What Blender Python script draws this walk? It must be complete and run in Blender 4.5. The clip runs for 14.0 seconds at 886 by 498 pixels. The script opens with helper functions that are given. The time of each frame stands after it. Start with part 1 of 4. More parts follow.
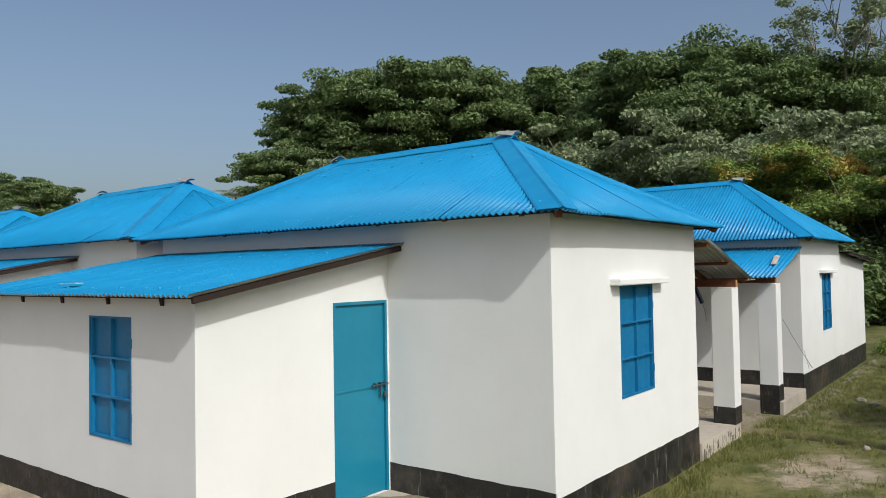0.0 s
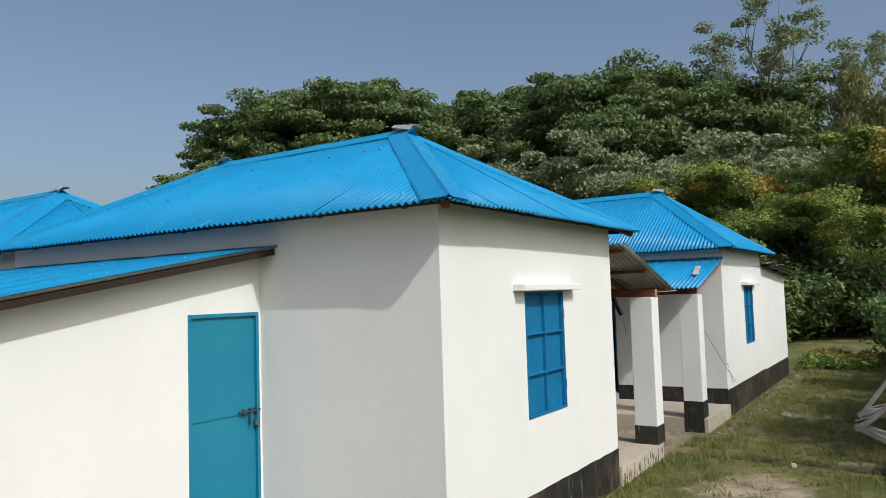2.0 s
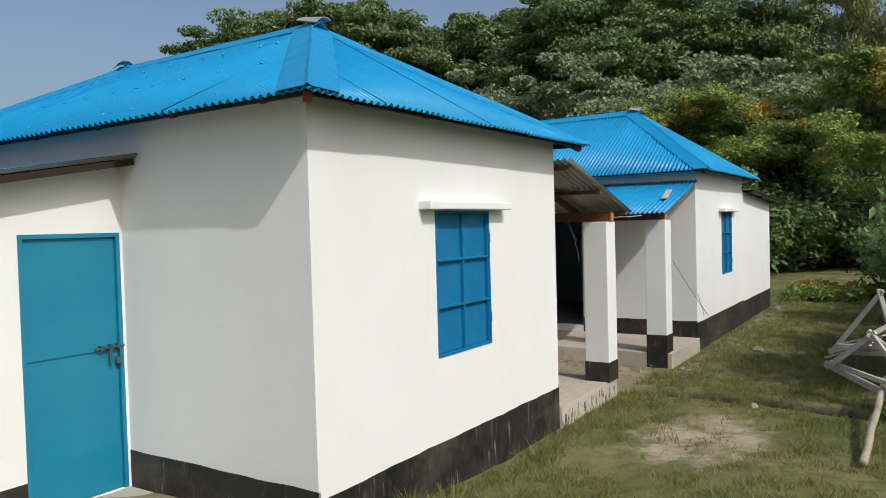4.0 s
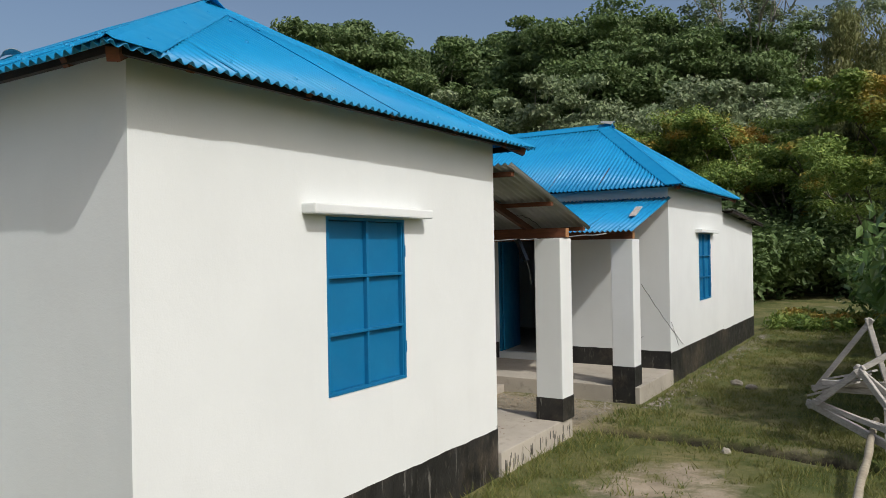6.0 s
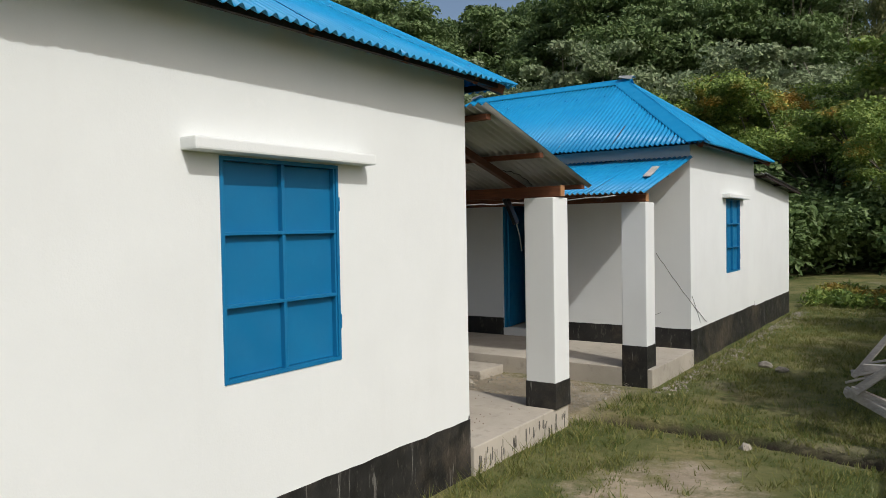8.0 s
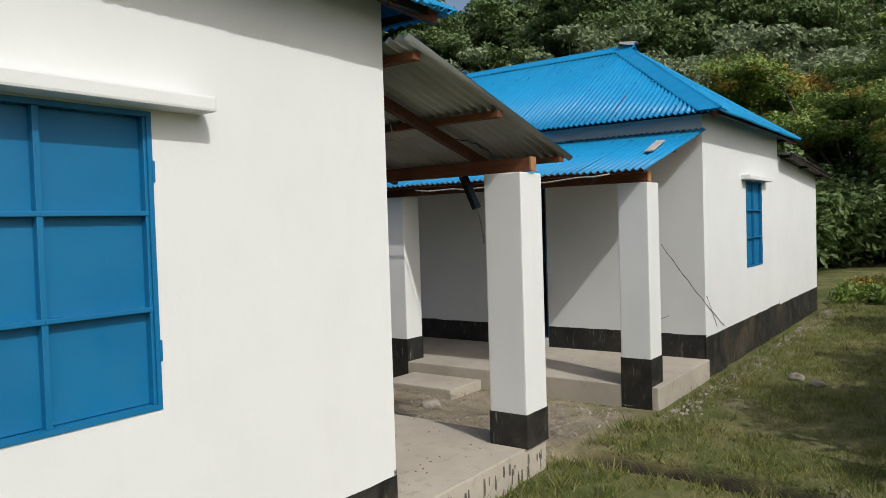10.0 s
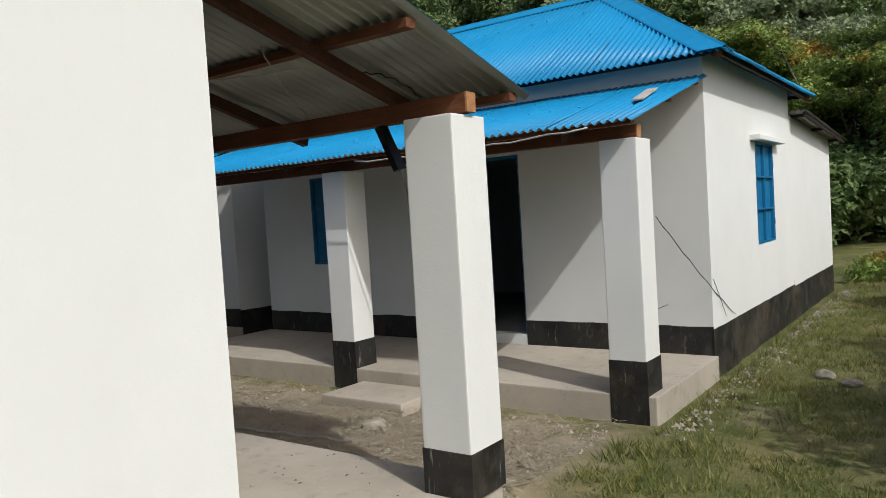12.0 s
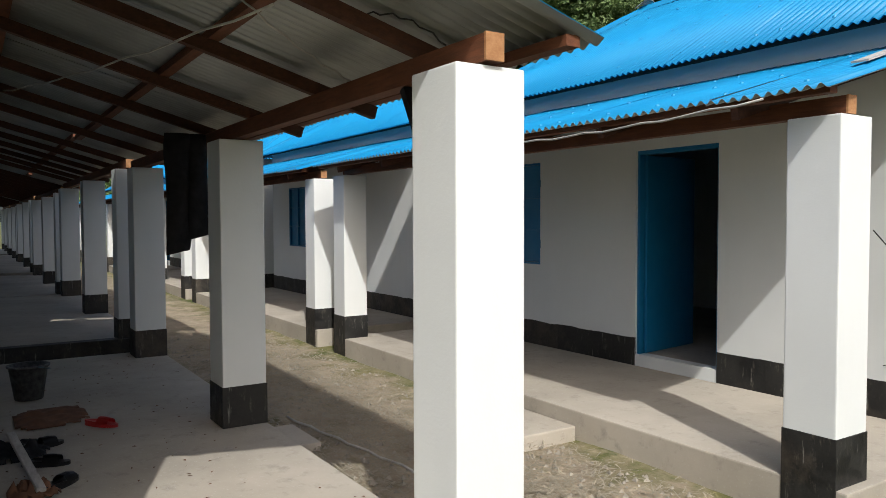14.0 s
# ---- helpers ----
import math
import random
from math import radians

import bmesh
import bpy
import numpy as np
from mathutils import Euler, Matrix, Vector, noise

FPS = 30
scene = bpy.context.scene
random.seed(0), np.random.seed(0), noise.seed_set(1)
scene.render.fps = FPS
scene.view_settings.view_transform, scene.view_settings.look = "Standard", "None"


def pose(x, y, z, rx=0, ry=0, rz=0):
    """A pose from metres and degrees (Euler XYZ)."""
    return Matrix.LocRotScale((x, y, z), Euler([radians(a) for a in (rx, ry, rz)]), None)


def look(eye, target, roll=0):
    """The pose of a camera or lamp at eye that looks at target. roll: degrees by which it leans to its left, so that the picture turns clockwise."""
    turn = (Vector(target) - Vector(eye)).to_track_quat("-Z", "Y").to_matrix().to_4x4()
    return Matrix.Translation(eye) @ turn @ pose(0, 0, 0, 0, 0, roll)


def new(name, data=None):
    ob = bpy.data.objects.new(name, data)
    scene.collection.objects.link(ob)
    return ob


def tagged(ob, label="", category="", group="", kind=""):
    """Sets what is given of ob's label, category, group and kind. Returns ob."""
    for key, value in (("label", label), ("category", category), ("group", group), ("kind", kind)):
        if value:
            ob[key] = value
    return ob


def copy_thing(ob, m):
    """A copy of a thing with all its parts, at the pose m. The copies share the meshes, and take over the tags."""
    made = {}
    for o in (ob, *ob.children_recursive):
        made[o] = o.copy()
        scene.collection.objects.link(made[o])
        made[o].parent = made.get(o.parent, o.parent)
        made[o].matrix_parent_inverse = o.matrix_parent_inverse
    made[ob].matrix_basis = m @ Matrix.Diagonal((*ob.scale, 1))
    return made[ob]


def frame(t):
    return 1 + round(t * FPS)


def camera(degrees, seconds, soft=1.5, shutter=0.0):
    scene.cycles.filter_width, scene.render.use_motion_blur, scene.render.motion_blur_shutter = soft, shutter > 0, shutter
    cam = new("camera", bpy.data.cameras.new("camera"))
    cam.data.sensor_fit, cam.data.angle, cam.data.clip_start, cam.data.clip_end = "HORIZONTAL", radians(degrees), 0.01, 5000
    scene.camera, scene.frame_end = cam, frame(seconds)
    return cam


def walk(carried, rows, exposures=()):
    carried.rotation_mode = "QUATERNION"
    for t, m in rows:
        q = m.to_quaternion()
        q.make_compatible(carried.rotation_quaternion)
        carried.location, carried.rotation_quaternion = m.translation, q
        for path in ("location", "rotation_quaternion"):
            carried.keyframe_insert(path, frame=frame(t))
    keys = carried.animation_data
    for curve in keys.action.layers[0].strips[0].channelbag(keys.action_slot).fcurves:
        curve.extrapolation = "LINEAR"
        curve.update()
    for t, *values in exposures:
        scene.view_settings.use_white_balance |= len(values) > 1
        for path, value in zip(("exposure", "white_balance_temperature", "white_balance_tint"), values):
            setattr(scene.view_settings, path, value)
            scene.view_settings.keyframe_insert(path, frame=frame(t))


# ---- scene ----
cam = camera(62.1, 14.0, soft=0.6)
PATH = [
    (0, (-0.002, 0.095, 2.666), (-1.227, 1.674, 2.726), -1.0),
    (0.5, (-0.119, 0.374, 2.605), (-1.273, 2.004, 2.714), -0.6),
    (1, (-0.125, 0.624, 2.57), (-1.309, 2.233, 2.657), -2.3),
    (1.5, (-0.142, 0.96, 2.565), (-1.25, 2.623, 2.657), -1.6),
    (2, (-0.197, 1.205, 2.457), (-1.277, 2.884, 2.583), -1.8),
    (2.2, (-0.22, 1.324, 2.464), (-1.241, 3.042, 2.533), -2.9),
    (4.3, (-0.046, 2.794, 2.315), (-1.132, 4.472, 2.252), -1.4),
    (4.5, (-0.081, 2.921, 2.307), (-1.116, 4.632, 2.27), -1.4),
    (5, (-0.141, 3.25, 2.237), (-1.156, 4.974, 2.269), -2.6),
    (5.5, (-0.133, 3.583, 2.216), (-1.357, 5.161, 2.317), -0.8),
    (6, (-0.097, 3.925, 2.206), (-1.163, 5.618, 2.213), -1.0),
    (6.5, (-0.122, 4.275, 2.167), (-1.015, 6.064, 2.117), -1.8),
    (7, (-0.148, 4.572, 2.121), (-1.232, 6.253, 2.129), -2.6),
    (7.5, (-0.134, 4.856, 2.144), (-1.332, 6.457, 2.11), -1.8),
    (8, (-0.213, 5.209, 2.047), (-1.356, 6.85, 1.991), -1.0),
    (8.2, (-0.285, 5.399, 2.057), (-1.403, 7.051, 1.914), -2.5),
    (10.3, (-0.778, 7.158, 1.882), (-1.972, 8.762, 1.872), -1.8),
    (10.5, (-0.855, 7.302, 1.822), (-2.057, 8.896, 1.944), -1.7),
    (11, (-1.011, 7.706, 1.794), (-2.282, 9.245, 1.92), -2.4),
    (11.5, (-1.144, 8.121, 1.794), (-2.473, 9.615, 1.749), -3.8),
    (12, (-1.216, 8.533, 1.794), (-2.39, 10.15, 1.704), -3.5),
    (12.5, (-1.195, 8.946, 1.771), (-2.354, 10.575, 1.706), -3.4),
    (13, (-1.16, 9.382, 1.798), (-2.517, 10.847, 1.693), -2.6),
    (13.5, (-1.22, 9.767, 1.78), (-2.647, 11.169, 1.783), -1.3),
    (14, (-1.175, 10.217, 1.749), (-2.853, 11.301, 1.67), -0.2),
]
walk(cam, [(t, look(eye, target, roll)) for t, eye, target, roll in PATH],
     exposures=((0.0, -0.12), (2.0, -0.10), (4.5, -0.14), (6.5, -0.26), (8.0, -0.25), (11.5, -0.22), (12.5, 0.0), (14.0, 0.28)))

# ---- light ----
SUN_WAY = Vector((-0.87, 0.335, -0.90)).normalized()
sun = new("sun", bpy.data.lights.new("sun", "SUN"))
sun.data.energy, sun.data.angle, sun.data.color = 2.9, radians(0.6), (1.0, 0.985, 0.95)
sun.matrix_world = look(-SUN_WAY * 50, (0, 0, 0))
world = bpy.data.worlds.new("sky")
scene.world = world
world.use_nodes = True
wn, wl = world.node_tree.nodes, world.node_tree.links
sky = wn.new("ShaderNodeTexSky")
sky.sky_type, sky.sun_disc = "NISHITA", False
sky.sun_elevation, sky.sun_rotation = math.asin(-SUN_WAY.z), math.atan2(-SUN_WAY.x, -SUN_WAY.y)
sky.altitude, sky.air_density, sky.dust_density, sky.ozone_density = 0, 1.0, 4.5, 1.5
wl.new(sky.outputs[0], wn["Background"].inputs[0])
wn["Background"].inputs[1].default_value = 0.135
scene.view_settings.exposure = 0.0


# ---- materials ----
class Nodes:
    """A short way to write a node material."""
    def __init__(self, name, rough=0.7, metal=0.0, spec=0.4):
        self.mat = bpy.data.materials.new(name)
        self.mat.use_nodes = True
        self.tree = self.mat.node_tree
        self.bsdf = self.tree.nodes["Principled BSDF"]
        self.bsdf.inputs["Roughness"].default_value = rough
        self.bsdf.inputs["Metallic"].default_value = metal
        self.bsdf.inputs["Specular IOR Level"].default_value = spec
        self.geo = self.tree.nodes.new("ShaderNodeNewGeometry")

    def link(self, a, b):
        self.tree.links.new(a, b)

    def value(self, sock, v):
        if hasattr(v, "is_output"):
            self.link(v, sock)
        else:
            sock.default_value = v

    def pos(self, scale=(1, 1, 1), at=(0, 0, 0)):
        m = self.tree.nodes.new("ShaderNodeMapping")
        m.inputs["Scale"].default_value = scale
        m.inputs["Location"].default_value = at
        self.link(self.geo.outputs["Position"], m.inputs["Vector"])
        return m.outputs[0]

    def noise(self, scale, detail=4.0, rough=0.55, vec=None):
        n = self.tree.nodes.new("ShaderNodeTexNoise")
        n.inputs["Scale"].default_value, n.inputs["Detail"].default_value, n.inputs["Roughness"].default_value = scale, detail, rough
        self.link(vec if vec else self.geo.outputs["Position"], n.inputs["Vector"])
        return n.outputs["Fac"]

    def ramp(self, fac, lo, hi, a=0.0, b=1.0):
        r = self.tree.nodes.new("ShaderNodeMapRange")
        for i, v in enumerate((fac, lo, hi, a, b)):
            self.value(r.inputs[i], v)
        return r.outputs[0]

    def mix(self, fac, a, b, kind="MIX"):
        m = self.tree.nodes.new("ShaderNodeMix")
        m.data_type, m.blend_type = "RGBA", kind
        self.value(m.inputs["Factor"], fac)
        for key, v in (("A", a), ("B", b)):
            sock = [s for s in m.inputs if s.name == key and s.type == "RGBA"][0]
            self.value(sock, v if hasattr(v, "is_output") else (*v, 1.0))
        return [s for s in m.outputs if s.type == "RGBA"][0]

    def math(self, op, a, b=0.0):
        m = self.tree.nodes.new("ShaderNodeMath")
        m.operation = op
        self.value(m.inputs[0], a), self.value(m.inputs[1], b)
        return m.outputs[0]

    def color(self, c):
        self.value(self.bsdf.inputs["Base Color"], c if hasattr(c, "is_output") else (*c, 1.0))
        return self

    def rough(self, r):
        self.value(self.bsdf.inputs["Roughness"], r)
        return self

    def bump(self, height, strength=0.3, dist=0.01):
        b = self.tree.nodes.new("ShaderNodeBump")
        b.inputs["Strength"].default_value, b.inputs["Distance"].default_value = strength, dist
        self.link(height, b.inputs["Height"])
        self.link(b.outputs[0], self.bsdf.inputs["Normal"])
        return self


def mat_wall():
    n = Nodes("white_wall_paint", 0.75, spec=0.25)
    blotch = n.noise(1.3, 6)
    streak = n.noise(2.2, 5, 0.6, n.pos((3.0, 3.0, 0.35)))
    c = n.mix(n.ramp(blotch, 0.35, 0.7), (0.705, 0.728, 0.718), (0.67, 0.692, 0.682))
    c = n.mix(n.ramp(streak, 0.55, 0.8, 0, 0.16), c, (0.62, 0.622, 0.60))
    c = n.mix(n.ramp(n.noise(4.5, 7, 0.7), 0.60, 0.70, 0, 0.22), c, (0.76, 0.765, 0.755))
    n.color(c).bump(n.math("ADD", n.noise(9, 6), n.math("MULTIPLY", n.noise(90, 3), 0.35)), 0.22, 0.012)
    return n.mat


def mat_black():
    n = Nodes("black_plinth_paint", 0.55, spec=0.4)
    drip = n.noise(3.0, 5, 0.65, n.pos((7.0, 7.0, 0.8)))
    patch = n.noise(5.0, 7, 0.7)
    c = n.mix(n.ramp(patch, 0.4, 0.75), (0.010, 0.010, 0.010), (0.035, 0.034, 0.03))
    c = n.mix(n.ramp(n.noise(1.1, 8, 0.72), 0.50, 0.66, 0, 0.75), c, (0.085, 0.068, 0.05))
    c = n.mix(n.ramp(n.noise(14, 6, 0.75, n.pos((1, 1, 0.35))), 0.58, 0.72, 0, 0.55), c, (0.16, 0.14, 0.115))
    c = n.mix(n.ramp(drip, 0.62, 0.70, 0, 0.55), c, (0.30, 0.29, 0.26))
    n.color(c).rough(n.ramp(patch, 0.3, 0.7, 0.4, 0.75)).bump(n.noise(25, 6), 0.4, 0.01)
    return n.mat


def mat_roof(name, base, worn, metal, rough):
    n = Nodes(name, rough, metal, 0.35)
    rnd = n.tree.nodes.new("ShaderNodeObjectInfo").outputs["Random"]
    c = n.mix(n.ramp(n.noise(1.6, 6), 0.35, 0.72), base, worn)
    c = n.mix(n.ramp(rnd, 0, 1, 0.0, 0.18), c, worn)
    c = n.mix(n.ramp(n.noise(38, 3), 0.68, 0.76, 0, 0.35), c, tuple(min(1, v * 1.4 + 0.03) for v in worn))
    n.color(c).rough(n.ramp(n.noise(4, 4), 0.3, 0.7, rough - 0.08, rough + 0.15)).bump(n.noise(14, 4), 0.12, 0.006)
    return n.mat


def mat_paint(name, base, other, rough=0.42):
    n = Nodes(name, rough, 0.0, 0.45)
    c = n.mix(n.ramp(n.noise(2.5, 5), 0.35, 0.7), base, other)
    c = n.mix(n.ramp(n.noise(26, 4, 0.6, n.pos((1.6, 1.6, 0.5))), 0.66, 0.78, 0, 0.4), c, tuple(v * 1.3 + 0.015 for v in other))
    n.color(c).rough(n.ramp(n.noise(7, 5), 0.3, 0.7, rough - 0.08, rough + 0.15)).bump(n.noise(5, 4), 0.12, 0.01)
    return n.mat


def mat_wood(name, a, b, rough=0.7):
    n = Nodes(name, rough, 0, 0.3)
    grain = n.noise(6, 8, 0.7, n.pos((1.0, 5.0, 9.0)))
    c = n.mix(n.ramp(grain, 0.35, 0.68), a, b)
    c = n.mix(n.ramp(n.noise(3, 4), 0.5, 0.75, 0, 0.6), c, tuple(v * 0.5 for v in a))
    n.color(c).bump(grain, 0.4, 0.006)
    return n.mat


def mat_concrete():
    n = Nodes("grey_cement", 0.85, 0, 0.25)
    c = n.mix(n.ramp(n.noise(0.9, 7, 0.62), 0.35, 0.68), (0.45, 0.41, 0.345), (0.33, 0.30, 0.25))
    c = n.mix(n.ramp(n.noise(7, 7, 0.7), 0.55, 0.75, 0, 0.6), c, (0.20, 0.185, 0.16))
    c = n.mix(n.ramp(n.noise(60, 2), 0.62, 0.72, 0, 0.4), c, (0.5, 0.47, 0.42))
    n.color(c).bump(n.noise(30, 6), 0.3, 0.008)
    return n.mat


def mat_ground():
    n = Nodes("grassy_earth", 0.95, 0, 0.15)
    sep = n.tree.nodes.new("ShaderNodeSeparateXYZ")
    n.link(n.geo.outputs["Position"], sep.inputs[0])
    x, y = sep.outputs[0], sep.outputs[1]

    def oval(cx, cy, rx, ry):
        dx = n.math("POWER", n.math("ABSOLUTE", n.math("MULTIPLY", n.math("SUBTRACT", x, cx), 1 / rx)), 2.0)
        dy = n.math("POWER", n.math("ABSOLUTE", n.math("MULTIPLY", n.math("SUBTRACT", y, cy), 1 / ry)), 2.0)
        return n.ramp(n.math("ADD", n.math("ADD", dx, dy), n.math("MULTIPLY", n.math("SUBTRACT", n.noise(1.9, 8, 0.72), 0.5), 4.5)), 0.2, 1.3, 1, 0)
    grass = n.mix(n.ramp(n.noise(0.7, 6), 0.35, 0.7), (0.085, 0.105, 0.032), (0.235, 0.205, 0.095))
    grass = n.mix(n.ramp(n.noise(2.6, 6, 0.7), 0.5, 0.62, 0, 0.7), grass, (0.06, 0.085, 0.024))
    grass = n.mix(n.ramp(n.noise(9, 5, 0.7), 0.45, 0.7, 0, 0.6), grass, (0.075, 0.095, 0.028))
    soil = n.mix(n.ramp(n.noise(2.2, 7, 0.65), 0.3, 0.7), (0.45, 0.375, 0.275), (0.25, 0.205, 0.15))
    soil = n.mix(n.ramp(n.noise(34, 4), 0.55, 0.72, 0, 0.6), soil, (0.40, 0.36, 0.29))
    bare = n.math("MAXIMUM", oval(-2.0, 10.4, 0.75, 1.1), oval(-7.5, 13.1, 40.0, 1.15))
    bare = n.math("MULTIPLY", bare, n.math("MAXIMUM", n.ramp(x, -3.9, -3.1, 1, 0), oval(-2.0, 10.4, 0.75, 1.1)))
    bare = n.math("MAXIMUM", bare, n.ramp(n.noise(0.55, 6, 0.6), 0.60, 0.72, 0, 0.75))
    bare = n.math("MAXIMUM", bare, n.math("MULTIPLY", n.ramp(x, -4.2, -4.9, 0, 1), n.ramp(y, 7.0, 5.5, 0, 1)))
    line = n.math("ADD", n.math("MULTIPLY", n.math("ADD", x, 2.04), -0.12), n.math("MULTIPLY", n.math("SINE", n.math("MULTIPLY", x, 2.3)), 0.06))
    off = n.math("ABSOLUTE", n.math("SUBTRACT", n.math("SUBTRACT", y, 12.40), line))
    # Dark band along the drain: wet mud plus the undercut bank's shade, as colour.
    mud_shade = n.math("MULTIPLY", n.ramp(n.math("ADD", off, n.math("MULTIPLY", n.noise(5, 5), 0.10)), 0.17, 0.23, 1, 0), n.ramp(x, -3.5, -3.1, 0, 1))
    n.color(n.mix(mud_shade, n.mix(bare, grass, soil), (0.035, 0.03, 0.022))).bump(n.math("ADD", n.noise(11, 7, 0.65), n.math("MULTIPLY", n.noise(70, 3), 0.4)), 0.8, 0.04)
    return n.mat


def mat_leaf(name, a, b, c, shine=0.5, lo=0.42, hi=0.68):
    n = Nodes(name, shine, 0, 0.25)
    rnd = n.geo.outputs["Random Per Island"]
    col = n.mix(rnd, a, b)
    col = n.mix(n.ramp(n.noise(0.35, 3), lo, hi), col, c)
    n.color(col)
    glow = n.tree.nodes.new("ShaderNodeBsdfTranslucent")
    n.link(col, glow.inputs["Color"])
    blend = n.tree.nodes.new("ShaderNodeMixShader")
    blend.inputs[0].default_value = 0.3
    out = n.tree.nodes["Material Output"]
    n.link(n.bsdf.outputs[0], blend.inputs[1]), n.link(glow.outputs[0], blend.inputs[2])
    n.link(blend.outputs[0], out.inputs[0])
    return n.mat


def mat_plain(name, a, b, rough=0.6, metal=0.0, scale=12):
    n = Nodes(name, rough, metal, 0.35)
    n.color(n.mix(n.ramp(n.noise(scale, 5), 0.35, 0.7), a, b)).bump(n.noise(scale * 3, 4), 0.25, 0.005)
    return n.mat


WALL, BLACK, CEMENT, GROUND = mat_wall(), mat_black(), mat_concrete(), mat_ground()
BLUE = mat_roof("blue_roof_paint", (0.003, 0.225, 0.475), (0.006, 0.245, 0.49), 0.0, 0.42)
ZINC = mat_roof("bare_galvanised_sheet", (0.42, 0.435, 0.425), (0.27, 0.28, 0.27), 0.40, 0.38)
SHUTTER = mat_paint("blue_shutter_paint", (0.004, 0.135, 0.30), (0.006, 0.155, 0.33))
TEAL = mat_paint("teal_door_paint", (0.004, 0.17, 0.28), (0.008, 0.19, 0.295))
STEEL = mat_plain("dull_steel", (0.10, 0.16, 0.19), (0.05, 0.08, 0.10), 0.4, 0.6)
TIMBER = mat_wood("red_brown_timber", (0.17, 0.06, 0.027), (0.09, 0.036, 0.018))
# Timber colour darkened for the shade under the lean-to roof and eaves.
SHADE_TIMBER = mat_wood("shade_dark_timber", (0.03, 0.018, 0.013), (0.017, 0.011, 0.009))
BROWN = mat_wood("dark_brown_timber", (0.095, 0.037, 0.02), (0.05, 0.022, 0.014))
SAWN = mat_wood("sawn_end_timber", (0.42, 0.22, 0.10), (0.30, 0.14, 0.06))
GREYWOOD = mat_wood("weathered_grey_wood", (0.52, 0.49, 0.45), (0.33, 0.31, 0.28), 0.85)
BAMBOO = mat_wood("dry_bamboo", (0.40, 0.355, 0.27), (0.25, 0.22, 0.165), 0.7)
BARK = mat_plain("grey_bark", (0.17, 0.15, 0.12), (0.08, 0.07, 0.055), 0.9, 0, 6)
PALEBARK = mat_plain("pale_bark", (0.36, 0.33, 0.28), (0.22, 0.20, 0.17), 0.9, 0, 4)
WIRE = mat_plain("black_cable", (0.02, 0.02, 0.02), (0.035, 0.035, 0.035), 0.5)
PALEWIRE = mat_plain("pale_cord", (0.45, 0.44, 0.40), (0.3, 0.29, 0.27), 0.6)
CLOTH = mat_plain("black_cloth", (0.008, 0.008, 0.009), (0.02, 0.02, 0.022), 0.95)
RED = mat_plain("red_plastic", (0.45, 0.02, 0.02), (0.3, 0.015, 0.015), 0.4)
BUCKET = mat_plain("smeared_black_plastic", (0.02, 0.02, 0.022), (0.13, 0.13, 0.13), 0.5, 0, 22)
SACK = mat_plain("brown_sacking", (0.19, 0.09, 0.05), (0.10, 0.05, 0.03), 0.95)
DARK = mat_plain("dark_glass_black", (0.006, 0.006, 0.007), (0.012, 0.012, 0.013), 0.35)
BRICK = mat_plain("brick_red", (0.33, 0.13, 0.08), (0.22, 0.09, 0.06), 0.9)
SPLASH = mat_plain("thin_black_splash", (0.16, 0.15, 0.13), (0.07, 0.066, 0.06), 0.85)
STONE = mat_plain("pale_rubble", (0.37, 0.335, 0.28), (0.22, 0.20, 0.165), 0.95)
LEAF_RAIN = mat_leaf("rain_tree_leaves", (0.075, 0.13, 0.045), (0.215, 0.285, 0.12), (0.12, 0.185, 0.06))
LEAF_GREY = mat_leaf("grey_green_leaves", (0.15, 0.20, 0.10), (0.345, 0.395, 0.235), (0.23, 0.30, 0.155))
LEAF_YEL = mat_leaf("yellow_green_leaves", (0.11, 0.19, 0.04), (0.31, 0.39, 0.10), (0.46, 0.29, 0.06), 0.5, 0.53, 0.66)
LEAF_BUSH = mat_leaf("broad_green_leaves", (0.085, 0.16, 0.038), (0.24, 0.33, 0.12), (0.12, 0.21, 0.06), 0.33)
LEAF_FEATHER = mat_leaf("feathery_leaves", (0.14, 0.17, 0.06), (0.27, 0.26, 0.11), (0.18, 0.20, 0.075))
GRASS = mat_leaf("grass_blades", (0.065, 0.115, 0.023), (0.30, 0.28, 0.095), (0.17, 0.175, 0.055))


# ---- building helpers ----
def put(name, bm, mat, parent=None, label="", smooth=False):
    me = bpy.data.meshes.new(name)
    bm.to_mesh(me)
    bm.free()
    for m in (mat if isinstance(mat, (list, tuple)) else [mat]):
        me.materials.append(m)
    if smooth:
        me.polygons.foreach_set("use_smooth", [True] * len(me.polygons))
    ob = new(name, me)
    ob.parent = parent
    if label:
        tagged(ob, label)
    return ob


part = put


def raw(name, verts, faces, mats, parent=None, index=None, smooth=False):
    me = bpy.data.meshes.new(name)
    me.from_pydata([tuple(v) for v in verts] if not isinstance(verts, np.ndarray) else verts.tolist(), [], faces if not isinstance(faces, np.ndarray) else faces.tolist())
    for m in mats:
        me.materials.append(m)
    if index is not None:
        me.polygons.foreach_set("material_index", index)
    if smooth:
        me.polygons.foreach_set("use_smooth", [True] * len(me.polygons))
    ob = new(name, me)
    ob.parent = parent
    return ob


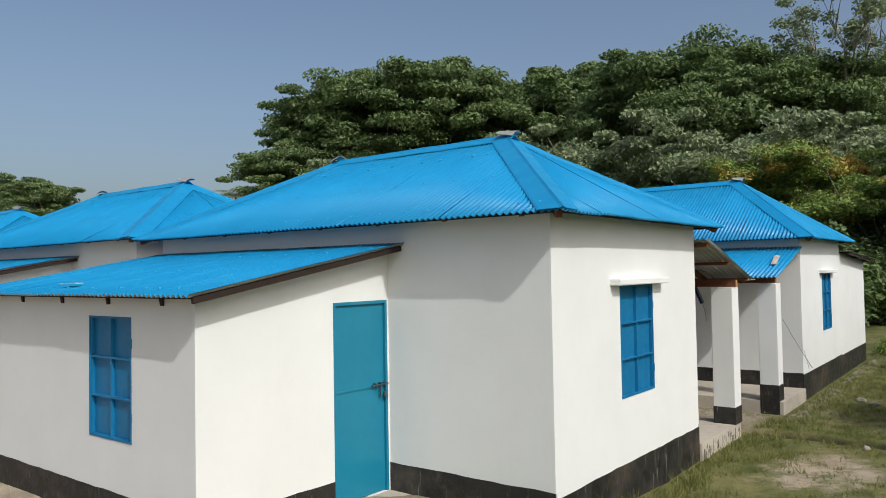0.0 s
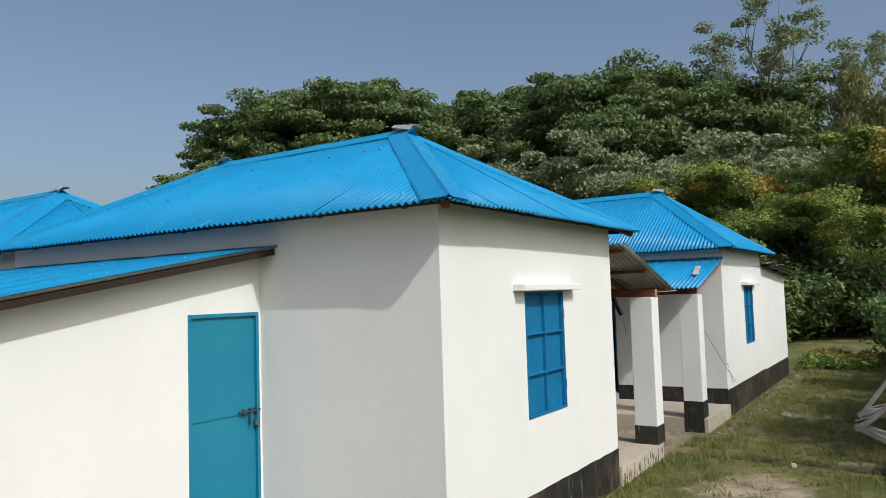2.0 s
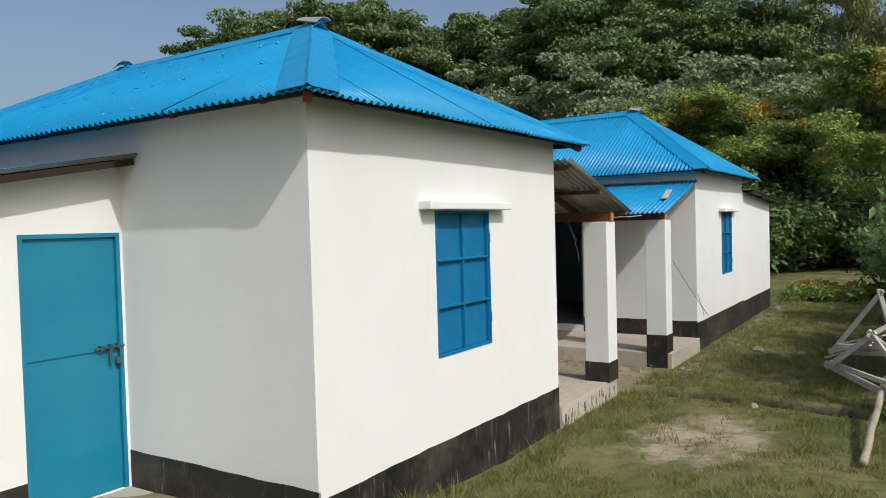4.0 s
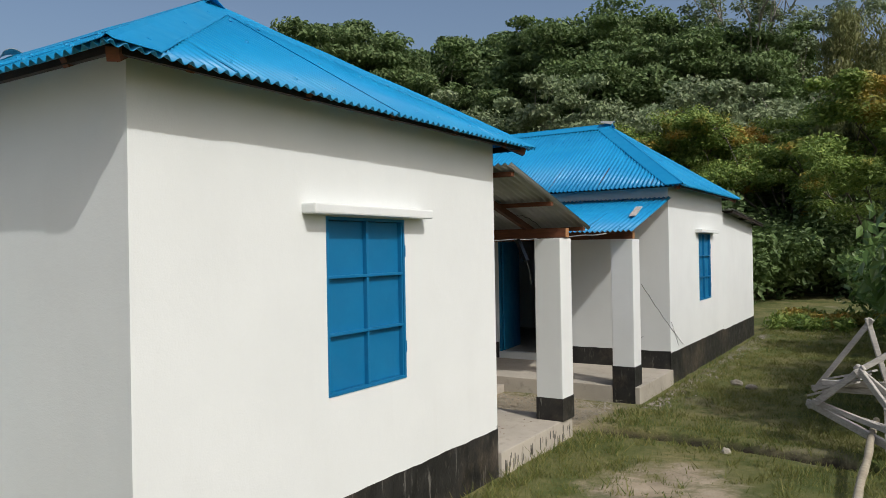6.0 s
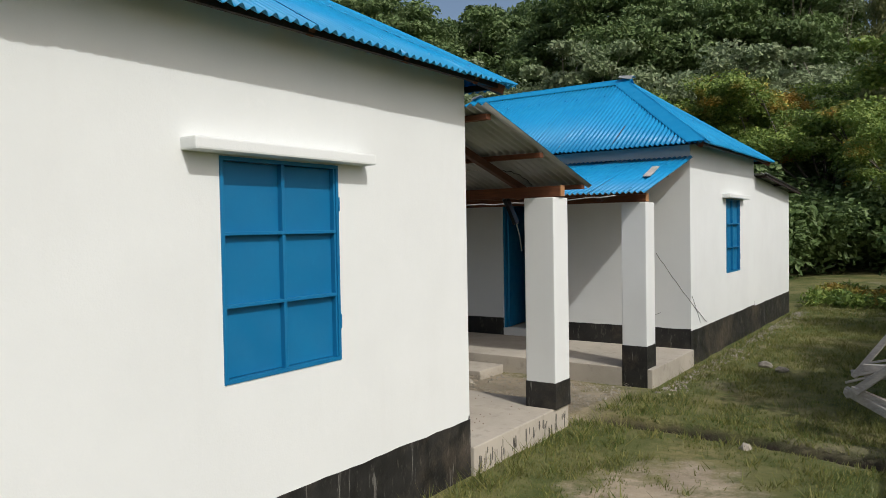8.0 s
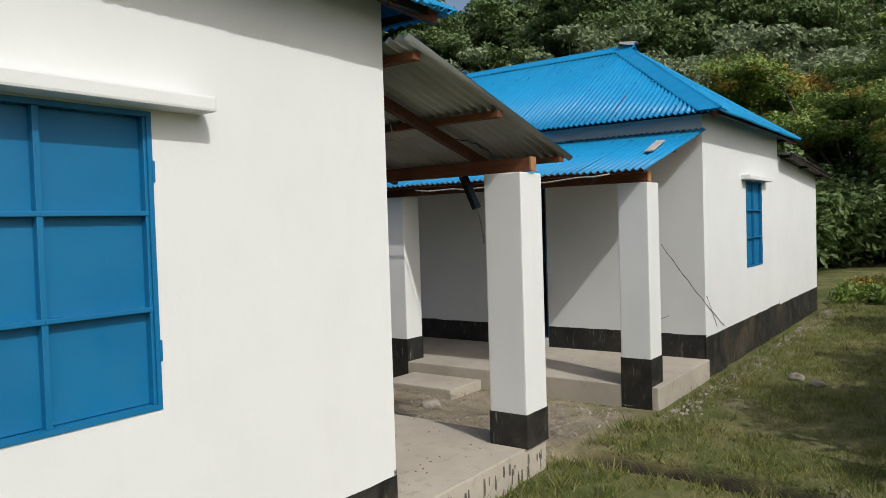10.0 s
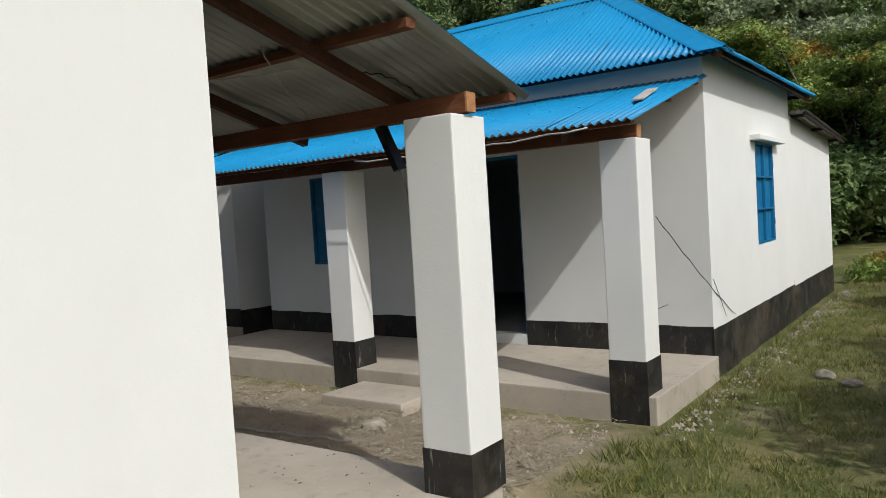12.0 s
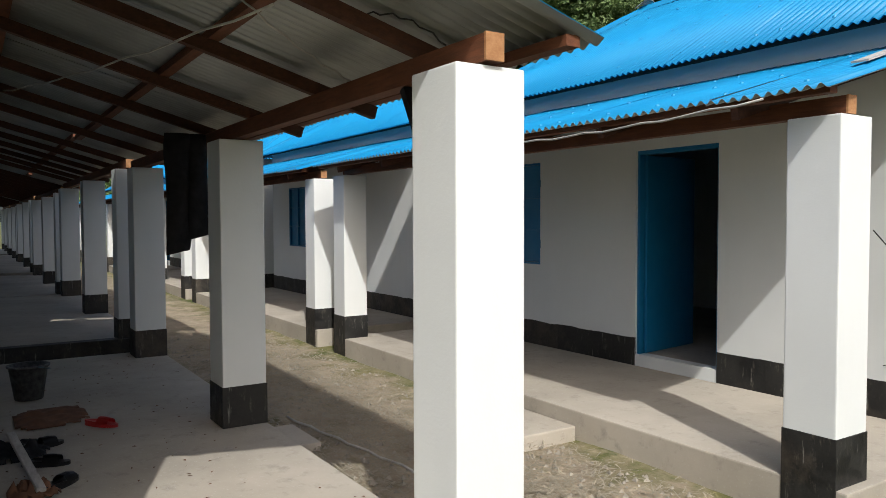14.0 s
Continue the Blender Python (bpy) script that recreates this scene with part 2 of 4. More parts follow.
def box(bm, x0, x1, y0, y1, z0, z1, bevel=0.0):
    r = bmesh.ops.create_cube(bm, size=1.0)
    for v in r["verts"]:
        v.co = Vector(((x0 + x1) / 2 + v.co.x * (x1 - x0), (y0 + y1) / 2 + v.co.y * (y1 - y0), (z0 + z1) / 2 + v.co.z * (z1 - z0)))
    if bevel:
        edges = list({e for v in r["verts"] for e in v.link_edges})
        bmesh.ops.bevel(bm, geom=edges, offset=bevel, segments=2, affect="EDGES", profile=0.6)
    return r["verts"]


def boxed(*a, **k):
    bm = bmesh.new()
    box(bm, *a, **k)
    return bm


def beam(bm, p, q, w, h, up=(0, 0, 1)):
    """A bar from p to q, w wide and h high."""
    p, q = Vector(p), Vector(q)
    way = (q - p).normalized()
    side = way.cross(Vector(up)).normalized()
    top = side.cross(way)
    vs = [bm.verts.new(o + side * a * w / 2 + top * b * h / 2) for o in (p, q) for a, b in ((-1, -1), (1, -1), (1, 1), (-1, 1))]
    for f in ((3, 2, 1, 0), (4, 5, 6, 7), (0, 1, 5, 4), (1, 2, 6, 5), (2, 3, 7, 6), (3, 0, 4, 7)):
        bm.faces.new([vs[i] for i in f])


def tube(points, radii, sides=7, bm=None):
    bm = bm or bmesh.new()
    pts = [Vector(p) for p in points]
    rings = []
    for i, p in enumerate(pts):
        way = (pts[min(i + 1, len(pts) - 1)] - pts[max(i - 1, 0)]).normalized()
        ref = Vector((0, 0, 1)) if abs(way.z) < 0.9 else Vector((1, 0, 0))
        a = way.cross(ref).normalized()
        b = way.cross(a)
        r = radii[i] if isinstance(radii, (list, tuple)) else radii
        rings.append([bm.verts.new(p + (a * math.cos(k * math.tau / sides) + b * math.sin(k * math.tau / sides)) * r) for k in range(sides)])
    for u, v in zip(rings, rings[1:]):
        for k in range(sides):
            bm.faces.new((u[k], u[(k + 1) % sides], v[(k + 1) % sides], v[k]))
    bm.faces.new(rings[0][::-1]), bm.faces.new(rings[-1])
    return bm


def wall_along(bm, axis, c0, c1, a0, a1, z0, z1, holes=()):
    """A wall c0..c1 thick that runs a0..a1 along the axis, with holes (a, b, bottom, top) that go through it."""
    us = sorted({a0, a1, *[h[0] for h in holes], *[h[1] for h in holes]})
    zs = sorted({z0, z1, *[h[2] for h in holes], *[h[3] for h in holes]})
    verts = {}

    def corner(i, j, c):
        if (i, j, c) not in verts:
            verts[i, j, c] = bm.verts.new((c, us[i], zs[j]) if axis == "y" else (us[i], c, zs[j]))
        return verts[i, j, c]

    def solid(i, j):
        if not (0 <= i < len(us) - 1 and 0 <= j < len(zs) - 1):
            return False
        u, z = (us[i] + us[i + 1]) / 2, (zs[j] + zs[j + 1]) / 2
        return not any(h[0] < u < h[1] and h[2] < z < h[3] for h in holes)
    for i in range(len(us) - 1):
        for j in range(len(zs) - 1):
            if not solid(i, j):
                continue
            for c in (c0, c1):
                bm.faces.new((corner(i, j, c), corner(i + 1, j, c), corner(i + 1, j + 1, c), corner(i, j + 1, c)))
            for di, dj, p, q in ((-1, 0, (i, j), (i, j + 1)), (1, 0, (i + 1, j), (i + 1, j + 1)), (0, -1, (i, j), (i + 1, j)), (0, 1, (i, j + 1), (i + 1, j + 1))):
                if not solid(i + di, j + dj):
                    bm.faces.new((corner(*p, c0), corner(*q, c0), corner(*q, c1), corner(*p, c1)))
    bmesh.ops.recalc_face_normals(bm, faces=bm.faces)


WAVE, AMP = 0.076, 0.015


def sheets(name, parent, origin, along, up, length, inset, mats, width=0.76, per_wave=6, split=True):
    """Corrugated sheets on a slope. origin: the eave's start; along: unit vector of the eave; up: from eave to ridge; inset: how far the hips close in at each end."""
    origin, along, up = Vector(origin), Vector(along), Vector(up)
    nrm = along.cross(up).normalized()
    nrm = nrm if nrm.z > 0 else -nrm
    count = max(1, round(length / width)) if split else 1
    for k in range(count):
        s0, s1 = length * k / count, min(length, length * (k + 1) / count + (0.05 if split else 0))
        n = max(4, int((s1 - s0) / WAVE * per_wave))
        jit = random.uniform(-0.007, 0.007) if split else 0
        verts, faces, index = [], [], []
        for layer in (0, -0.004):
            for i in range(n + 1):
                s = s0 + (s1 - s0) * i / n
                top = 1.0
                if inset:
                    top = max(0.002, min(1.0, s / inset[0] if inset[0] else 1.0, (length - s) / inset[1] if inset[1] else 1.0))
                w = AMP * math.sin(s / WAVE * math.tau) + layer + (0.003 if k % 2 else 0)
                lo = jit / up.length
                for j in range(3):
                    f = lo + (top - lo) * j / 2
                    sag = 0.008 * noise.noise(Vector((s * 1.3 + origin.x, f * 2 + origin.y, k * 0.7)))
                    verts.append(origin + along * s + up * f + nrm * (w + sag))
        m = 3 * (n + 1)
        for i in range(n):
            for j in range(2):
                a = 3 * i + j
                faces.append((a, a + 3, a + 4, a + 1)), index.append(0)
                faces.append((m + a, m + a + 1, m + a + 4, m + a + 3)), index.append(1)
            a = 3 * i
            faces.append((a, m + a, m + a + 3, a + 3)), index.append(1)
            faces.append((a + 2, a + 5, m + a + 5, m + a + 2)), index.append(0)
        raw(name, verts, faces, mats, parent, index, smooth=True)


def screws(parent, origin, along, up, length, inset):
    """Pale screw caps in rows over a slope."""
    origin, along, up = Vector(origin), Vector(along), Vector(up)
    nrm = along.cross(up).normalized()
    nrm = nrm if nrm.z > 0 else -nrm
    a, b = along, nrm.cross(along)
    verts, faces = [], []
    for f in (0.08, 0.42, 0.76):
        s = inset[0] * f + 0.15
        while s < length - inset[1] * f - 0.1:
            o = origin + along * s + up * f + nrm * (AMP + 0.002)
            k = len(verts)
            for r, h in ((0.020, 0.0), (0.012, 0.010)):
                for j in range(6):
                    verts.append(o + (a * math.cos(j * math.tau / 6) + b * math.sin(j * math.tau / 6)) * r + nrm * h)
            faces += [(k + j, k + (j + 1) % 6, k + 6 + (j + 1) % 6, k + 6 + j) for j in range(6)] + [tuple(k + 6 + j for j in range(6))]
            s += WAVE * (3 + int(rng0.integers(0, 5)))
    ob = raw("screw_cap", verts, faces, [BLUE], parent)
    ob["kind"] = "stuff"


rng0 = np.random.default_rng(3)


def cap(parent, p, q, name, wings):
    """A folded ridge or hip cap from p up to q. wings: for each side the way out over its slope, and how far the cap's foot runs back along the fold."""
    p, q = Vector(p), Vector(q)
    bm = bmesh.new()
    rows = []
    steps = max(2, int((q - p).length / 0.35))
    for i in range(steps + 1):
        o = p.lerp(q, i / steps)
        dent = 0.010 * noise.noise(o * 2.3)
        row = []
        for (out, cut), sgn in zip(wings, (-1, 1)):
            side = []
            for f, lift in ((1.0, 0.016), (0.93, 0.022), (0.5, 0.026), (0.12, 0.030)):
                v = o + Vector(out) * f + Vector((0, 0, lift + dent * f))
                if i == 0:
                    v += Vector(cut) * f
                side.append(v)
            row.append(side)
        ring = row[0] + [o + Vector((0, 0, 0.042 + dent))] + row[1][::-1]
        rows.append([bm.verts.new(v) for v in ring])
    for a, b in zip(rows, rows[1:]):
        for k in range(len(a) - 1):
            bm.faces.new((a[k], a[k + 1], b[k + 1], b[k]))
    geo = bmesh.ops.extrude_face_region(bm, geom=bm.faces[:])
    for v in geo["geom"]:
        if isinstance(v, bmesh.types.BMVert):
            v.co.z -= 0.005
    bmesh.ops.recalc_face_normals(bm, faces=bm.faces)
    return part(name, bm, BLUE, parent)


def band(parent, axis, plane, out, a0, a1, z0, z1, name="plinth_band", mat=None):
    """A painted band, a few mm proud of a wall, with an uneven top edge."""
    bm = bmesh.new()
    n = max(2, int(abs(a1 - a0) / 0.12))
    rows = []
    for i in range(n + 1):
        a = a0 + (a1 - a0) * i / n
        t = z1 + 0.012 * noise.noise(Vector((a * 3.1, plane, 1.0))) + 0.006 * noise.noise(Vector((a * 11, plane, 5.0)))
        row = []
        for off in (out * 0.004, -out * 0.02):
            for z in (z0, t):
                row.append(bm.verts.new((plane + off, a, z) if axis == "y" else (a, plane + off, z)))
        rows.append(row)
    for u, v in zip(rows, rows[1:]):
        bm.faces.new((u[0], v[0], v[1], u[1])), bm.faces.new((u[1], v[1], v[3], u[3])), bm.faces.new((u[2], u[3], v[3], v[2]))
    for r in (rows[0], rows[-1]):
        bm.faces.new((r[0], r[1], r[3], r[2]))
    bmesh.ops.recalc_face_normals(bm, faces=bm.faces)
    return part(name, bm, mat or BLACK, parent)


def window(parent, axis, plane, out, a0, a1, z0, z1, panes=True):
    """A steel double shutter, three panels high, in its frame, set into a hole of the wall."""
    def bx(bm, u0, u1, d0, d1, w0, w1):
        d = sorted((plane + out * d0, plane + out * d1))
        box(bm, d[0], d[1], u0, u1, w0, w1, 0.003) if axis == "y" else box(bm, u0, u1, d[0], d[1], w0, w1, 0.003)
    holder = bmesh.new()
    f = 0.022
    wall_along(holder, axis, plane - out * 0.06, plane + out * 0.006, a0, a1, z0, z1, [(a0 + f, a1 - f, z0 + f, z1 - f)])
    w = part("window", holder, SHUTTER, parent, "blue steel shutter window, closed")
    mid = (a0 + a1) / 2
    step = (z1 - z0 - 2 * f) / 3
    for lo, hi in ((a0 + f, mid), (mid, a1 - f)):
        for k in range(3):
            bm = bmesh.new()
            bx(bm, lo + 0.004, hi - 0.004, -0.052, -0.040, z0 + f + step * k + 0.003, z0 + f + step * (k + 1) - 0.003)
            part("shutter_panel", bm, SHUTTER, w)
        for k in (1, 2):
            bm = bmesh.new()
            bx(bm, lo, hi, -0.042, 0.000, z0 + f + step * k - 0.010, z0 + f + step * k + 0.010)
            part("shutter_rail", bm, SHUTTER, w)
        for u in (lo + 0.006, hi - 0.006):
            bm = bmesh.new()
            bx(bm, u - 0.007, u + 0.007, -0.042, -0.004, z0 + f, z1 - f)
            part("shutter_stile", bm, SHUTTER, w)
    for z in (z0 + 0.25, z1 - 0.25):
        bm = bmesh.new()
        bx(bm, a1 - 0.005, a1 + 0.008, -0.01, 0.010, z - 0.045, z + 0.045)
        part("hinge", bm, SHUTTER, w)
    return w


def sunshade(parent, axis, plane, out, a0, a1, z0, z1, depth=0.17):
    d = sorted((plane - out * 0.05, plane + out * depth))
    bm = boxed(d[0], d[1], a0, a1, z0, z1, bevel=0.012) if axis == "y" else boxed(a0, a1, d[0], d[1], z0, z1, bevel=0.012)
    return part("sunshade", bm, WALL, parent, "white plastered window sunshade slab")


def column(parent, x0, y0, z0, zband, z1, w=0.325):
    bm = boxed(x0, x0 + w, y0, y0 + w, z0, z1, bevel=0.01)
    col = part("column", bm, WALL, parent)
    bm = bmesh.new()
    box(bm, x0 - 0.005, x0 + w + 0.005, y0 - 0.005, y0 + w + 0.005, z0, zband, 0.004)
    part("column_base", bm, BLACK, col, "black painted column foot")
    return col


# ---- terrain ----
def smooth(a, b, v):
    t = np.clip((v - a) / (b - a), 0, 1)
    return t * t * (3 - 2 * t)


def drain_at(x):
    return 12.40 - 0.12 * (x + 2.04) + 0.06 * np.sin(x * 2.3)


def height(x, y):
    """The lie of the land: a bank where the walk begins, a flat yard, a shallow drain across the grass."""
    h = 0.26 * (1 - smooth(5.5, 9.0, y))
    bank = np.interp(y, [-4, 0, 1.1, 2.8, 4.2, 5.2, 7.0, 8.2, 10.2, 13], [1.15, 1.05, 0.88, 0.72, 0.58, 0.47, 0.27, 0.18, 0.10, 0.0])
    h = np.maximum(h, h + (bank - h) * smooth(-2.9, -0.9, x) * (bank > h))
    line = drain_at(x)
    h = h - 0.26 * np.exp(-((y - line) / 0.12) ** 4) * smooth(-3.9, -2.9, x) * (1 - smooth(2.5, 4, x))
    h = h + 0.05 * np.exp(-((y - line - 0.32) / 0.22) ** 2) * smooth(-3.9, -2.9, x)
    return h - 0.04 * smooth(12, 16, y)


def build_ground():
    def axis(lo, hi, step):
        mid = list(np.arange(lo, hi, step))
        far = [2, 5, 10, 20, 40, 80, 200, 600, 2500]
        return np.array([lo - f for f in far[::-1]] + mid + [hi + f for f in far])
    xs, ys = axis(-16, 6, 0.11), axis(-4, 28, 0.11)
    ys = np.unique(np.concatenate([ys[(ys < 11.8) | (ys > 13.1)], np.arange(11.8, 13.1, 0.045)]))
    gx, gy = np.meshgrid(xs, ys, indexing="ij")
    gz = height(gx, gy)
    rough = np.array([[noise.noise(Vector((a * 1.7, b * 1.7, 0))) * 0.022 + noise.noise(Vector((a * 6, b * 6, 3))) * 0.009 for b in ys] for a in xs])
    gz = gz + rough
    verts = np.stack([gx, gy, gz], -1).reshape(-1, 3)
    nx, ny = len(xs), len(ys)
    i = np.arange((nx - 1) * (ny - 1))
    a = (i // (ny - 1)) * ny + i % (ny - 1)
    faces = np.stack([a, a + ny, a + ny + 1, a + 1], 1)
    ob = raw("ground", verts, faces, [GROUND], smooth=True)
    tagged(ob, "patchy short grass and bare sandy earth", "ground", kind="structure")


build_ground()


# ---- the houses ----
TH = 0.14
LONG = 6.65


def hip_roof(root, xe, y0, y1, zeave, zridge, over=0.31, split=True):
    """Four corrugated slopes with their timber, ridge and hip caps. xe: the east wall's face; y0, y1: the side walls' faces."""
    e, w, s, n = xe + over, xe - LONG - over, y0 - over, y1 + over
    mid, inset = (s + n) / 2, 2.05
    rise = zridge - zeave
    bm = bmesh.new()
    beam(bm, (e - inset, mid, zridge - 0.09), (w + inset, mid, zridge - 0.09), 0.06, 0.10)
    roof = part("roof", bm, TIMBER, root, "hipped corrugated iron roof painted bright blue")

    def rafter(p, q, a=0.05, b=0.06):
        bm = bmesh.new()
        beam(bm, p, q, a, b)
        part("rafter", bm, TIMBER, roof)
    # Battens in the darkened timber draw a dark line behind the sheet edges.
    for p, q in (((e - 0.11, s + 0.13), (e - 0.11, n - 0.13)), ((e - 0.14, s + 0.11), (w + 0.14, s + 0.11)), ((e - 0.14, n - 0.11), (w + 0.14, n - 0.11))):
        bm = bmesh.new()
        beam(bm, (*p, zeave + 0.012), (*q, zeave + 0.012), 0.035, 0.05)
        part("eave_batten", bm, SHADE_TIMBER, roof)
    for y, d in ((s, 1), (n, -1)):
        x = e - 0.5
        while x > w + 0.3:
            reach = min(0.9, (e - x) * 0.45, (x - w) * 0.45)
            sl = rise / (mid - s)
            rafter((x, y + d * 0.09, zeave - 0.048 + sl * 0.09), (x, y + d * (0.09 + reach), zeave - 0.048 + sl * (0.09 + reach)))
            x -= 0.93
    for x, d in ((e, -1), (w, 1)):
        for y in np.arange(s + 0.55, n - 0.4, 0.9):
            sl = rise / inset
            rafter((x + d * 0.09, y, zeave - 0.05 + sl * 0.09), (x + d * 0.5, y, zeave - 0.05 + sl * 0.5))
    for a, b in (((e - 0.08, s + 0.08), (e - inset, mid)), ((e - 0.08, n - 0.08), (e - inset, mid)), ((w + 0.08, s + 0.08), (w + inset, mid)), ((w + 0.08, n - 0.08), (w + inset, mid))):
        rafter((*a, zeave - 0.03), (*b, zridge - 0.07), 0.06, 0.07)
    mats = [BLUE, BLUE]
    kw = dict(split=split, per_wave=6 if split else 5)
    sheets("roof_sheet", roof, (w, s, zeave), (1, 0, 0), (0, mid - s, rise), e - w, (inset, inset), mats, **kw)
    sheets("roof_sheet", roof, (w, n, zeave), (1, 0, 0), (0, mid - n, rise), e - w, (inset, inset), mats, **kw)
    half = (n - s) / 2
    sheets("roof_sheet", roof, (e, s, zeave), (0, 1, 0), (-inset, 0, rise), n - s, (half, half), mats, **kw)
    sheets("roof_sheet", roof, (w, s, zeave), (0, 1, 0), (inset, 0, rise), n - s, (half, half), mats, **kw)
    screws(roof, (w, s, zeave), (1, 0, 0), (0, mid - s, rise), e - w, (inset, inset))
    screws(roof, (w, n, zeave), (1, 0, 0), (0, mid - n, rise), e - w, (inset, inset))
    screws(roof, (e, s, zeave), (0, 1, 0), (-inset, 0, rise), n - s, (half, half))
    lift = 0.022
    fall = (zridge - zeave) / (mid - s)
    wing = Vector((0, 1, -fall)).normalized() * 0.17
    cap(roof, (w + inset - 0.12, mid, zridge + 0.006), (e - inset + 0.12, mid, zridge + 0.006), "ridge_cap",
        [((0, wing.y, wing.z), (0, 0, 0)), ((0, -wing.y, wing.z), (0, 0, 0))])
    for x, y in ((e, s), (e, n), (w, s), (w, n)):
        foot, head = Vector((x, y, zeave)), Vector((e - inset if x == e else w + inset, mid, zridge))
        hip = (head - foot).normalized()
        wings = []
        for eave in (Vector((-1 if x == e else 1, 0, 0)), Vector((0, 1 if y == s else -1, 0))):
            out = (eave - hip * eave.dot(hip)).normalized() * 0.215
            wings.append((out, -hip * (out.z / hip.z)))
        start = foot - hip * 0.02
        cap(roof, start, head - hip * 0.02, "hip_cap", wings)
    for x in (e - inset, w + inset):
        bm = bmesh.new()
        d = 1 if x == e - inset else -1
        rows = []
        for i in range(9):
            a = -1 + 2 * i / 8
            rows.append([bm.verts.new((x + d * u, mid + a * 0.11 + u * 0.25, zridge + 0.05 + 0.045 * (1 - a * a) + (0.03 * a if u > 0 else 0.015))) for u in (-0.09, 0.13)])
        for a, b in zip(rows, rows[1:]):
            bm.faces.new((a[0], a[1], b[1], b[0]))
        g = bmesh.ops.extrude_face_region(bm, geom=bm.faces[:])
        for v in g["geom"]:
            if isinstance(v, bmesh.types.BMVert):
                v.co.z -= 0.008
        bmesh.ops.recalc_face_normals(bm, faces=bm.faces)
        part("ridge_end_piece", bm, ZINC, roof, "bent bare tin piece at the ridge end")
    return roof


def lean_roof(root, x0, x1, ye, ze, yt, zt, top_mat, wall_y, split=True, name="porch_roof", timber=TIMBER, beam_y=None, beam_z=None):
    """A single-pitch corrugated roof from its eave (ye, ze) up to the wall (yt, zt), with rafters and purlins."""
    d = 1 if yt > ye else -1
    sl = (zt - ze) / abs(yt - ye)
    bm = bmesh.new()
    beam(bm, (x0 + 0.03, ye + (yt - ye) * 0.93, ze + (zt - ze) * 0.93 - 0.042), (x1 - 0.06, ye + (yt - ye) * 0.93, ze + (zt - ze) * 0.93 - 0.042), 0.07, 0.045)
    roof = part(name, bm, timber, root, "single-pitch corrugated iron roof painted blue, bare zinc beneath")
    first, gap, stock = (0.63, 1.13, BROWN) if name == "porch_roof" else (0.75, 0.95, SHADE_TIMBER)
    x = x1 - first
    while x > x0 + 0.2:
        bm = bmesh.new()
        start = 0.2 if name == "lean_to_roof" else 0.10
        beam(bm, (x, ye + d * start, ze - 0.105 + sl * start), (x, yt - d * 0.01, zt - 0.105), 0.05, 0.07)
        part("rafter", bm, stock, roof)
        x -= gap
    for f in (0.06, 0.5):
        y, z = ye + (yt - ye) * f, ze + (zt - ze) * f
        bm = bmesh.new()
        beam(bm, (x0 + 0.03, y, z - 0.042), (x1 - 0.04, y, z - 0.042), 0.07, 0.045)
        part("purlin", bm, timber, roof)
    sheets("roof_sheet", roof, (x0, ye, ze), (1, 0, 0), (0, yt - ye, zt - ze), x1 - x0, None, [top_mat, ZINC], split=split)
    if name == "lean_to_roof":
        # Added dark strip, standing in for the shade beneath the sheets' open end.
        bm = bmesh.new()
        beam(bm, (x1 - 0.05, ye + d * 0.06, ze - 0.055 + sl * 0.06), (x1 - 0.05, yt - d * 0.02, zt - 0.055), 0.035, 0.055)
        part("underside_shade_strip", bm, timber, roof)
    screws(roof, (x0, ye, ze), (1, 0, 0), (0, yt - ye, zt - ze), x1 - x0, (0.0, 0.0))
    if beam_y is not None:
        bm = bmesh.new()
        beam(bm, (x0 + 0.1, beam_y, beam_z), (x1 - 0.12, beam_y, beam_z), 0.085, 0.105)
        for v in bm.verts:
            v.co.z += 0.008 * noise.noise(v.co)
        part("eave_beam", bm, timber, roof)
        for xx in (x1 - 0.125,):
            part("beam_end", boxed(xx, xx + 0.012, beam_y - 0.043, beam_y + 0.043, beam_z - 0.053, beam_z + 0.053), SAWN, roof, "pale sawn end of a timber beam")
    return roof


